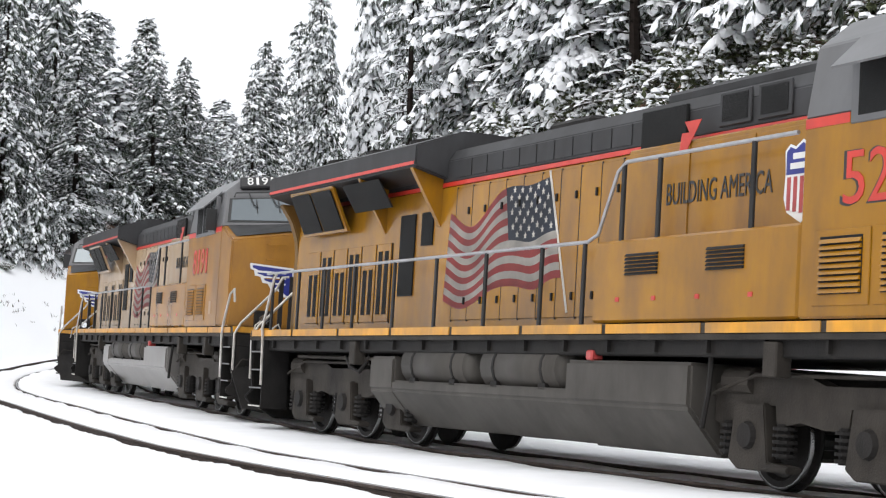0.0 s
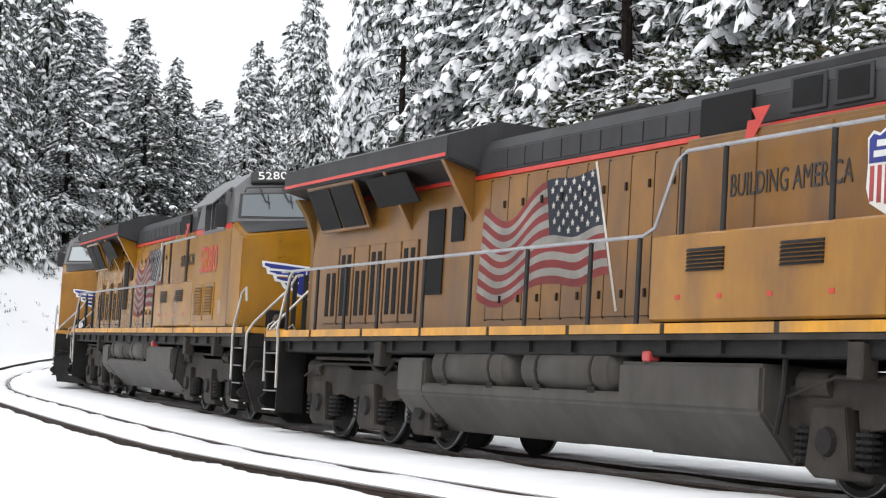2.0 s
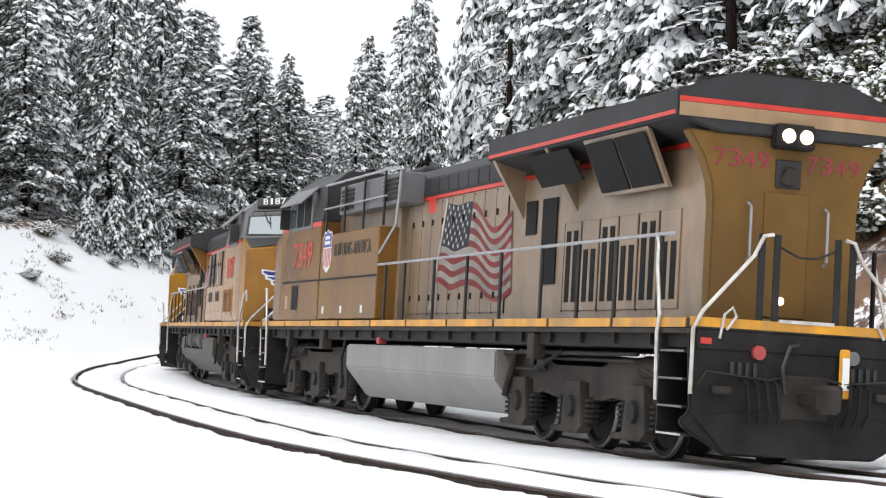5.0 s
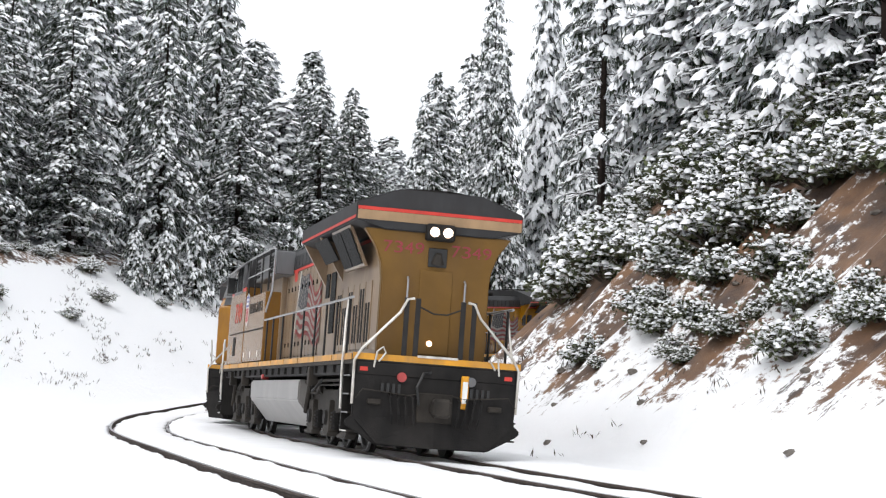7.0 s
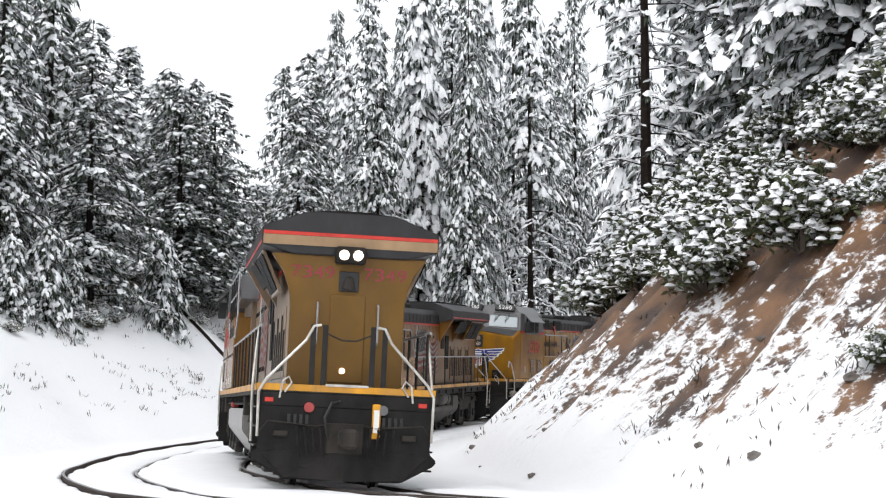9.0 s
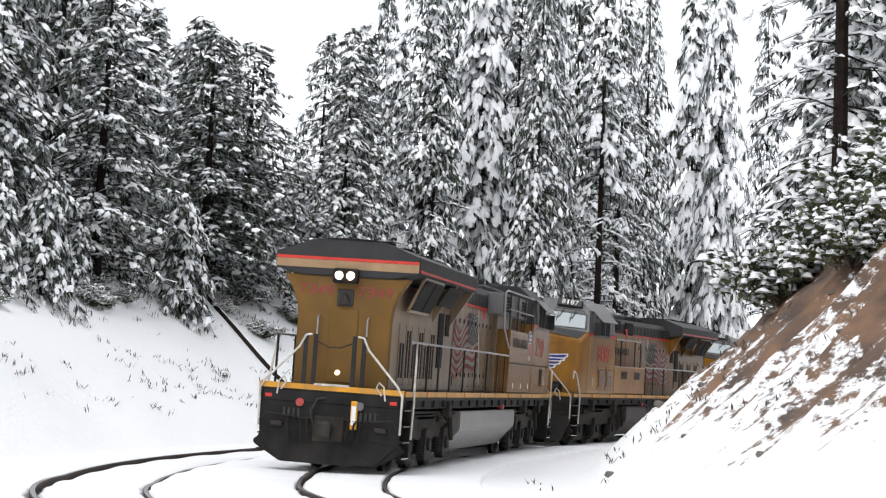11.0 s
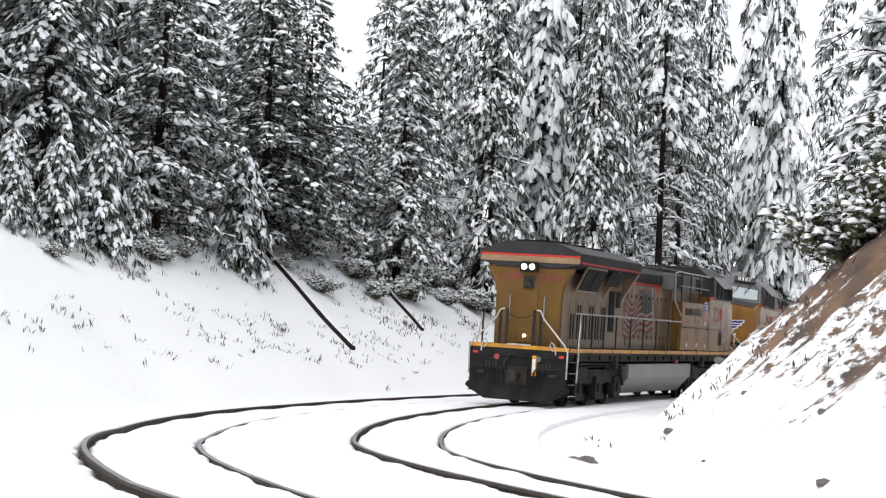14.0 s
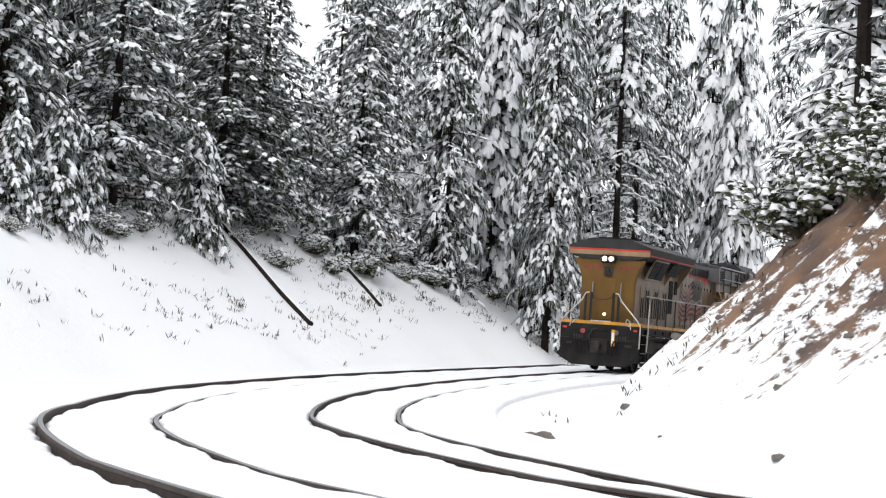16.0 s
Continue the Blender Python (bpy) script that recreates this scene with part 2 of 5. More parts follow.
def cyl(bm, p, q, r, n=12, r2=None):
    p, q = Vector(p), Vector(q)
    d = (q - p).normalized()
    a = d.orthogonal().normalized()
    b = d.cross(a)
    r2 = r if r2 is None else r2
    rings = [[bm.verts.new(c + (a * math.cos(2 * math.pi * i / n) + b * math.sin(2 * math.pi * i / n)) * rr) for i in range(n)] for c, rr in ((p, r), (q, r2))]
    for i in range(n):
        bm.faces.new((rings[0][i], rings[0][(i + 1) % n], rings[1][(i + 1) % n], rings[1][i]))
    bm.faces.new(rings[0][::-1])
    bm.faces.new(rings[1])
    return bm


def tube(pts, r, n=8):
    bm = bmesh.new()
    pts = [Vector(p) for p in pts]
    rings = []
    for i, p in enumerate(pts):
        d = (pts[min(i + 1, len(pts) - 1)] - pts[max(i - 1, 0)]).normalized()
        ref = Vector((0, 1, 0)) if abs(d.y) < 0.9 else Vector((1, 0, 0))
        a = d.cross(ref).normalized()
        b = d.cross(a)
        rings.append([bm.verts.new(p + (a * math.cos(2 * math.pi * k / n) + b * math.sin(2 * math.pi * k / n)) * r) for k in range(n)])
    for u, v in zip(rings, rings[1:]):
        for k in range(n):
            bm.faces.new((u[k], u[(k + 1) % n], v[(k + 1) % n], v[k]))
    bm.faces.new(rings[0][::-1])
    bm.faces.new(rings[-1])
    return bm


def lettering(name, text, size, material, parent, m, extrude=0.004, width=None):
    """Words in the built-in font as a thin mesh; m maps the text's plane into the parent's space."""
    cu = bpy.data.curves.new("words", "FONT")
    cu.body, cu.size, cu.extrude, cu.align_x, cu.align_y = text, size, extrude, "CENTER", "CENTER"
    cu.resolution_u = 3
    tmp = bpy.data.objects.new("words", cu)
    scene.collection.objects.link(tmp)
    me = bpy.data.meshes.new_from_object(tmp.evaluated_get(bpy.context.evaluated_depsgraph_get()))
    bpy.data.objects.remove(tmp)
    if width:
        xs = [v.co.x for v in me.vertices]
        k, mid = width / (max(xs) - min(xs)), (max(xs) + min(xs)) / 2
        for v in me.vertices:
            v.co.x = (v.co.x - mid) * k
    me.transform(m)
    me.materials.clear()
    me.materials.append(material)
    ob = new(name, me)
    ob.parent = parent
    return ob


def numerals(name, text, size, material, parent, m, extrude=0.004, width=None):
    """A number painted digit by digit, each a part of its own."""
    pitch = (width or size * 0.64 * len(text)) / len(text)
    for i, ch in enumerate(text):
        lettering(name, ch, size, material, parent, m @ Matrix.Translation(((i - (len(text) - 1) / 2) * pitch, 0, 0)), extrude, pitch * (0.36 if ch == "1" else 0.84))


# ---- the line of the tracks ----
STEP = 0.5
ARC = np.arange(-60, 260, STEP)
kk = np.interp(ARC, KNOTS, BEND)
TURN = np.concatenate([[0], np.cumsum((kk[1:] + kk[:-1]) / 2 * STEP)])
zero = int(60 / STEP)
TURN -= TURN[zero]
LX = np.concatenate([[0], np.cumsum((np.sin(TURN[1:]) + np.sin(TURN[:-1])) / 2 * STEP)])
LY = np.concatenate([[0], np.cumsum((np.cos(TURN[1:]) + np.cos(TURN[:-1])) / 2 * STEP)])
LX -= LX[zero]
LY -= LY[zero]


def on_line(s, v=0.0):
    x, y, th = np.interp(s, ARC, LX), np.interp(s, ARC, LY), np.interp(s, ARC, TURN)
    return x - v * np.cos(th), y + v * np.sin(th)


def grade(s):
    return np.interp(s, KNOTS, GRADE)


def engine_pose(s, turned):
    (ax, ay), (bx, by) = on_line(s - 6.5), on_line(s + 6.5)
    h = math.atan2(by - ay, bx - ax)
    za, zb = grade(s - 6.5), grade(s + 6.5)
    m = Matrix.Translation(((ax + bx) / 2, (ay + by) / 2, (za + zb) / 2)) @ Matrix.Rotation(h, 4, "Z") @ Matrix.Rotation(-math.atan((zb - za) / 13), 4, "Y") @ Matrix.Rotation(CANT, 4, "X")
    return m @ Matrix.Rotation(math.pi, 4, "Z") if turned else m


# ---- ground ----


def line_coords(x, y):
    """Distance along the inner track and to its left, for arrays of places."""
    s, d = np.empty(x.shape), np.empty(x.shape)
    px, py = LX[::2], LY[::2]
    th, arc = TURN[::2], ARC[::2]
    for i in range(x.shape[0]):
        dx, dy = x[i][:, None] - px, y[i][:, None] - py
        j = (dx * dx + dy * dy).argmin(1)
        k = np.arange(len(j))
        s[i] = arc[j] + dx[k, j] * np.sin(th[j]) + dy[k, j] * np.cos(th[j])
        d[i] = -dx[k, j] * np.cos(th[j]) + dy[k, j] * np.sin(th[j])
        far = (dx[k, j] ** 2 + dy[k, j] ** 2) ** 0.5
        d[i] = np.where(d[i] >= 0, far, -far)
    return s, d


WAVES = [(random.uniform(0.05, 0.9), random.uniform(0, 6.28), random.uniform(0, 6.28)) for _ in range(14)]


def ripple(x, y):
    z = 0
    for f, a, b in WAVES:
        z = z + np.sin(f * (x * math.cos(a) + y * math.sin(a)) * 2 + b) / (1 + 6 * f)
    return z / 4


def smooth(a, b, v):
    t = np.clip((v - a) / (b - a), 0, 1)
    return t * t * (3 - 2 * t)


def ground_height(x, y, s, d):
    w = ripple(x, y)
    z = np.full(x.shape, -0.22)
    # bed beside the rails, level with the snow
    z = np.where((d < -2.3) | (d > SPACING + 2.3), -0.12, z)
    # cut on the inside of the bend
    cut = np.maximum(-d - CUT_FOOT - 0.6 * w, 0)
    steep = CUT_SLOPE * np.minimum(cut, CUT_WIDE) + 0.55 * np.maximum(cut - CUT_WIDE, 0)
    gully = 0.45 * np.abs(np.sin(s * 1.55 + 0.45 * d + 2.2 * w)) * smooth(0.3, 3, cut)
    z = np.where(d < -2.3, z + steep * (1 + 0.08 * w) - gully * (cut < CUT_WIDE + 3), z)
    # bank on the outside, only farther along
    gate = smooth(BANK_FROM, BANK_FROM + 22, s)
    rise = np.maximum(d - SPACING - BANK_FOOT - 1.0 * w, 0)
    bank = 0.72 * np.minimum(rise, 9.0) + (0.22 + 0.2 * smooth(84, 96, s)) * np.maximum(rise - 9.0, 0)
    z = np.where(d > SPACING + 2.3, z + bank * gate * (1 + 0.12 * w) + 0.1 * w * smooth(3, 8, d - SPACING), z)
    low = smooth(SPACING + 3.5, SPACING + 7, d) * (1 - smooth(26, 44, s))
    return np.minimum(z, 26 + 2 * w) + grade(s) - 0.9 * low


CUT_FOOT, CUT_SLOPE, CUT_WIDE = 4.7, 1.0, 9.0
BANK_FROM, BANK_FOOT = 42.0, 4.2


def axis_steps(lo, hi, step, reach):
    mid = list(np.arange(lo, hi, step))
    out, g = [], step
    left, right = [], []
    a, b = lo, mid[-1]
    while b < hi + reach:
        g *= 1.22
        b += g
        right.append(b)
        a -= g
        left.append(a)
    return np.array(left[::-1] + mid + right)


gx, gy = axis_steps(-24, 62, 0.42, 900), axis_steps(-14, 122, 0.42, 900)
GX, GY = np.meshgrid(gx, gy)
GS, GD = line_coords(GX, GY)
GZ = ground_height(GX, GY, GS, GD)
ny, nx = GX.shape
gm = bpy.data.meshes.new("ground")
idx = np.arange(nx * ny).reshape(ny, nx)
quads = np.stack([idx[:-1, :-1], idx[:-1, 1:], idx[1:, 1:], idx[1:, :-1]], -1).reshape(-1, 4)
gm.from_pydata(np.stack([GX, GY, GZ], -1).reshape(-1, 3).tolist(), [], quads.tolist())
gm.polygons.foreach_set("use_smooth", [True] * len(gm.polygons))
bare = gm.attributes.new("bare", "FLOAT", "POINT")
cutx = np.maximum(-GD - CUT_FOOT, 0)
streak = 0.5 + 0.28 * np.sin(GS * 3.1 + 0.9 * GD + 2.6 * np.sin(GD * 0.9 + GS * 0.35)) + 0.22 * np.sin(GS * 5.3 - 0.7 * GD + 3.1 * np.sin(GS * 0.61 + GD * 0.5))
streak = np.clip(streak * (0.75 + 0.45 * np.sin(GS * 0.83 + 1.7 * np.sin(GD * 0.7))), 0, 1)
soilness = smooth(-0.5, 2.2, cutx) * (1 - smooth(CUT_WIDE, CUT_WIDE + 4, cutx)) * (0.315 + 0.42 * streak + 0.24 * smooth(2, 6, cutx) + (0.06 * smooth(40, 45, GS) + 0.10 * smooth(50, 57, GS)) * smooth(1.0, 3.5, cutx))
leftbare = smooth(7.5, 8.5, GD - SPACING - BANK_FOOT) * (1 - smooth(9.5, 13, GD - SPACING - BANK_FOOT)) * smooth(55, 62, GS) * 0.55
bare.data.foreach_set("value", np.maximum(soilness, leftbare).reshape(-1).astype(np.float32))
gm.materials.append(GROUND)
ground = tagged(new("ground", gm), "deep fresh snow over ground, red soil bare on the cut", "ground", kind="structure")


def height_at(x, y):
    X, Y = np.array([[x]], float), np.array([[y]], float)
    s, d = line_coords(X, Y)
    return float(ground_height(X, Y, s, d)[0, 0])


def place_on(s, d):
    x, y = on_line(s, d)
    return float(x), float(y)


# ---- tracks ----
RAIL_SHAPE = [(-0.07, -0.172), (0.07, -0.172), (0.07, -0.155), (0.012, -0.135), (0.012, -0.045), (0.036, -0.035), (0.036, -0.004), (-0.036, -0.004), (-0.036, -0.035), (-0.012, -0.045), (-0.012, -0.135), (-0.07, -0.155)]


def sweep(ring, v, lift, lo, hi, step=0.5, closed=True):
    bm = bmesh.new()
    rows = []
    for s in np.arange(lo, hi + 0.01, step):
        r = []
        for a, z in ring:
            x, y = on_line(s, v + a)
            r.append(bm.verts.new((x, y, z + lift + grade(s))))
        rows.append(r)
    k = len(ring)
    for a, b in zip(rows, rows[1:]):
        for i in range(k if closed else k - 1):
            bm.faces.new((a[i], a[(i + 1) % k], b[(i + 1) % k], b[i]))
    if closed:
        bm.faces.new(rows[0])
        bm.faces.new(rows[-1][::-1])
    bmesh.ops.recalc_face_normals(bm, faces=bm.faces)
    return bm


GAUGE = 1.435
for tname, centre in (("inner_track", 0.0), ("outer_track", SPACING)):
    tr = tagged(new(tname), "railway track bedded in snow with bright rail heads", "railway track", kind="structure")
    for side in (-1, 1):
        v = centre + side * GAUGE / 2
        lift = math.sin(CANT) * GAUGE / 2 * side
        rail = part("rail", sweep(RAIL_SHAPE, v + side * 0.036, lift, -58, 185), RUSTRAIL, tr)
        part("rail_head", sweep([(-0.03, -0.0035), (0.03, -0.0035), (0.026, 0.001), (-0.026, 0.001)], v + side * 0.036, lift, -58, 185), RAILHEAD, rail, "polished running surface")
    # ballast and ties lie under the snow, in the gaps beside the rails
    part("ballast_bed", sweep([(-1.9, -0.26), (1.9, -0.26), (1.9, -0.175), (-1.9, -0.175)], centre, 0, -58, 185, 1.0), BALLAST, tr, "dark wet ballast")
    tie_mesh = mesh_of("tie", boxes((-0.115, 0.115, -1.3, 1.3, -0.175, -0.150), bevel=0.01), TIE)
    for i in range(290):
        s = -40 + i * 0.55
        x, y = on_line(s, centre)
        tie = new("tie", tie_mesh)
        tie.parent = tr
        tie.matrix_basis = Matrix.Translation((x, y, grade(s))) @ Matrix.Rotation(math.pi / 2 - np.interp(s, ARC, TURN), 4, "Z") @ Matrix.Rotation(CANT, 4, "X")


def snow_strip(name, a, b, level, lo, hi, scallop_a, scallop_b, sink=0.0):
    """A slab of snow along the line between two offsets, its edges bitten by the ties."""
    bm = bmesh.new()
    prev = None
    for s in np.arange(lo, hi, 0.11):
        top = level - sink * (1 - float(smooth(36, 50, s)))
        melt = 1 - 0.8 * float(smooth(40, 54, s))
        wa = melt * scallop_a * (0.5 + 0.5 * math.sin(s / 0.55 * 2 * math.pi)) * (0.6 + 0.4 * math.sin(s * 0.7)) + melt * 0.03 * math.sin(s * 3.1)
        wb = melt * scallop_b * (0.5 + 0.5 * math.sin(s / 0.55 * 2 * math.pi + 1)) * (0.6 + 0.4 * math.sin(s * 0.9)) + melt * 0.03 * math.sin(s * 2.7)
        lo_v, hi_v = a + wa, b - wb
        row = []
        for v, z in ((lo_v, -0.2), (lo_v + 0.015, top - 0.03), (lo_v + 0.07, top), ((lo_v + hi_v) / 2, top + 0.02), (hi_v - 0.07, top), (hi_v - 0.015, top - 0.03), (hi_v, -0.2)):
            x, y = on_line(s, v)
            row.append(bm.verts.new((x, y, z + grade(s) + 0.012 * math.sin(s * 1.9 + v * 5))))
        if prev:
            for i in range(6):
                bm.faces.new((prev[i], prev[i + 1], row[i + 1], row[i]))
        prev = row
    bmesh.ops.recalc_face_normals(bm, faces=bm.faces)
    me = mesh_of(name, bm, SNOW, True)
    return tagged(new(name, me), "smooth white snow lying along the rails", "snow", kind="structure")


G2 = GAUGE / 2
snow_strip("snow_bed", -G2 + 0.0, G2 - 0.01, -0.022, -57, 184, 0.025, 0.03, 0.05)
snow_strip("snow_bed", SPACING - G2 + 0.005, SPACING + G2 - 0.03, -0.035, -57, 184, 0.03, 0.05)
snow_strip("snow_bed", G2 + 0.075, SPACING - G2 - 0.08, -0.01, -57, 184, 0.05, 0.03)
snow_strip("snow_bed", SPACING + G2 + 0.09, SPACING + 2.6, -0.03, -57, 184, 0.11, 0.0)
snow_strip("snow_bed", -2.6, -G2 - 0.08, -0.015, -57, 184, 0.0, 0.06)

# ---- engines ----
MIRROR = Matrix.Diagonal((1, -1, 1, 1))


def side_plane(x, y, z, side):
    """Maps a text's plane onto an engine's flank (side 1: its left, -1: its right)."""
    if side > 0:
        return Matrix(((-1, 0, 0, x), (0, 0, 1, y), (0, 1, 0, z), (0, 0, 0, 1)))
    return Matrix(((1, 0, 0, x), (0, 0, -1, -y), (0, 1, 0, z), (0, 0, 0, 1)))


def louvres(x0, x1, y, z0, z1, side, count):
    bm = bmesh.new()
    h = (z1 - z0) / count
    for i in range(count):
        z = z0 + i * h
        ring = [(y * side, z), ((y + 0.03) * side, z), ((y + 0.005) * side, z + h * 0.72), (y * side, z + h * 0.72)]
        prism(bm, ring, "x", x0, x1)
    return bm


def truck(parent, cx, wheel_mesh, tread_mesh):
    for side in (-1, 1):
        y = side * 1.05
        ring = [(-2.75, 0.70), (-2.75, 1.08), (-2.2, 1.22), (-1.2, 1.22), (-0.8, 1.10), (0.8, 1.10), (1.2, 1.22), (2.2, 1.22), (2.75, 1.08), (2.75, 0.70), (2.38, 0.58), (2.36, 0.88), (1.64, 0.88), (1.6, 0.66), (1.2, 0.72), (0.8, 0.66), (0.42, 0.66), (0.38, 0.88), (-0.38, 0.88), (-0.42, 0.66), (-0.8, 0.66), (-1.2, 0.72), (-1.6, 0.66), (-1.64, 0.88), (-2.36, 0.88), (-2.38, 0.58)]
        bm = bmesh.new()
        prism(bm, [(cx + a, b) for a, b in ring], "y", y - 0.09 * side, y + 0.09 * side)
        part("side_frame", bm, TRUCK, parent)
        for ax in (-2.0, 0.0, 2.0):
            bm = bmesh.new()
            prism(bm, [(cx + ax - 0.36, 0.30), (cx + ax - 0.26, 0.90), (cx + ax + 0.26, 0.90), (cx + ax + 0.36, 0.30), (cx + ax + 0.72, 0.27), (cx + ax + 0.70, 0.20), (cx + ax - 0.2, 0.20)], "y", y - 0.02 * side, y + 0.17 * side, 0.015)
            boxpart = part("axle_box", bm, TRUCK, parent)
            bm = bmesh.new()
            cyl(bm, (cx + ax, y + 0.16 * side, 0.56), (cx + ax, y + 0.225 * side, 0.56), 0.155, 14, 0.13)
            part("bearing_cap", bm, UNDER, boxpart)
            for k in (-0.48, 0.48):
                bm = bmesh.new()
                for i in range(5):
                    cyl(bm, (cx + ax + k, y + 0.04 * side, 0.36 + i * 0.068), (cx + ax + k, y + 0.04 * side, 0.395 + i * 0.068), 0.13, 10)
                cyl(bm, (cx + ax + k, y + 0.04 * side, 0.34), (cx + ax + k, y + 0.04 * side, 0.70), 0.09, 8)
                part("coil_spring", bm, UNDER, parent)
            w = new("wheel", wheel_mesh)
            w.parent = parent
            w.matrix_basis = Matrix.Translation((cx + ax, side * 0.74, 0.535)) @ (Matrix.Identity(4) if side > 0 else Matrix.Rotation(math.pi, 4, "Z"))
            t2 = new("tread", tread_mesh)
            t2.parent = w
        bm = bmesh.new()
        cyl(bm, (cx - 2.55, y + 0.02 * side, 1.12), (cx - 2.05, y + 0.02 * side, 1.12), 0.155, 12)
        part("brake_cylinder", bm, TRUCK, parent)
        bm = bmesh.new()
        cyl(bm, (cx + 1.1, y + 0.02 * side, 1.14), (cx + 1.6, y + 0.02 * side, 1.14), 0.155, 12)
        part("brake_cylinder", bm, TRUCK, parent)
        part("brake_pipe", tube([(cx - 2.7, y + 0.16 * side, 0.98), (cx - 1.9, y + 0.16 * side, 1.19), (cx + 1.0, y + 0.16 * side, 1.19), (cx + 1.3, y + 0.16 * side, 1.02), (cx + 2.6, y + 0.16 * side, 1.02)], 0.022, 6), TRUCK, parent)
        part("damper", tube([(cx + 2.05, y + 0.2 * side, 1.30), (cx + 2.45, y + 0.2 * side, 0.62)], 0.055, 8), TRUCK, parent)
    part("bolster", boxes((cx - 2.6, cx + 2.6, -0.62, 0.62, 0.62, 1.22), bevel=0.04), UNDER, parent)
    for ax in (-2.0, 0.0, 2.0):
        bm = bmesh.new()
        cyl(bm, (cx + ax, -0.7, 0.535), (cx + ax, 0.7, 0.535), 0.10, 10)
        part("axle", bm, STEEL, parent)
    for k in (-2.9, 2.7):
        part("brake_beam", boxes((cx + k, cx + k + 0.2, -1.05, 1.05, 0.55, 0.75)), TRUCK, parent)


def make_wheel():
    bm = bmesh.new()
    n = 28
    prof = [(0.07, 0.0), (0.07, 0.16), (0.02, 0.19), (0.02, 0.40), (0.06, 0.44), (0.06, 0.533), (-0.055, 0.538), (-0.065, 0.565), (-0.09, 0.56), (-0.09, 0.0)]
    rings = [[bm.verts.new((r * math.cos(2 * math.pi * i / n), y, r * math.sin(2 * math.pi * i / n))) for i in range(n)] if r else None for y, r in prof]
    a = bm.verts.new((0, prof[0][0], 0))
    b = bm.verts.new((0, prof[-1][0], 0))
    for u, v in zip(rings[1:-2], rings[2:-1]):
        for i in range(n):
            bm.faces.new((u[i], u[(i + 1) % n], v[(i + 1) % n], v[i]))
    for i in range(n):
        bm.faces.new((a, rings[1][(i + 1) % n], rings[1][i]))
        bm.faces.new((b, rings[-2][i], rings[-2][(i + 1) % n]))
    bmesh.ops.recalc_face_normals(bm, faces=bm.faces)
    wheel = mesh_of("wheel", bm, UNDER, False)
    bm = bmesh.new()
    for y0, y1, r0, r1 in ((0.061, 0.062, 0.505, 0.535),):
        u = [bm.verts.new((r0 * math.cos(2 * math.pi * i / n), y1, r0 * math.sin(2 * math.pi * i / n))) for i in range(n)]
        v = [bm.verts.new((r1 * math.cos(2 * math.pi * i / n), y1, r1 * math.sin(2 * math.pi * i / n))) for i in range(n)]
        w = [bm.verts.new((r1 * math.cos(2 * math.pi * i / n), -0.05, r1 * math.sin(2 * math.pi * i / n))) for i in range(n)]
        for i in range(n):
            j = (i + 1) % n
            bm.faces.new((u[i], v[i], v[j], u[j]))
            bm.faces.new((v[i], w[i], w[j], v[j]))
    bmesh.ops.recalc_face_normals(bm, faces=bm.faces)
    return wheel, mesh_of("tread", bm, TREAD, True)


WHEEL, WHEELTREAD = make_wheel()


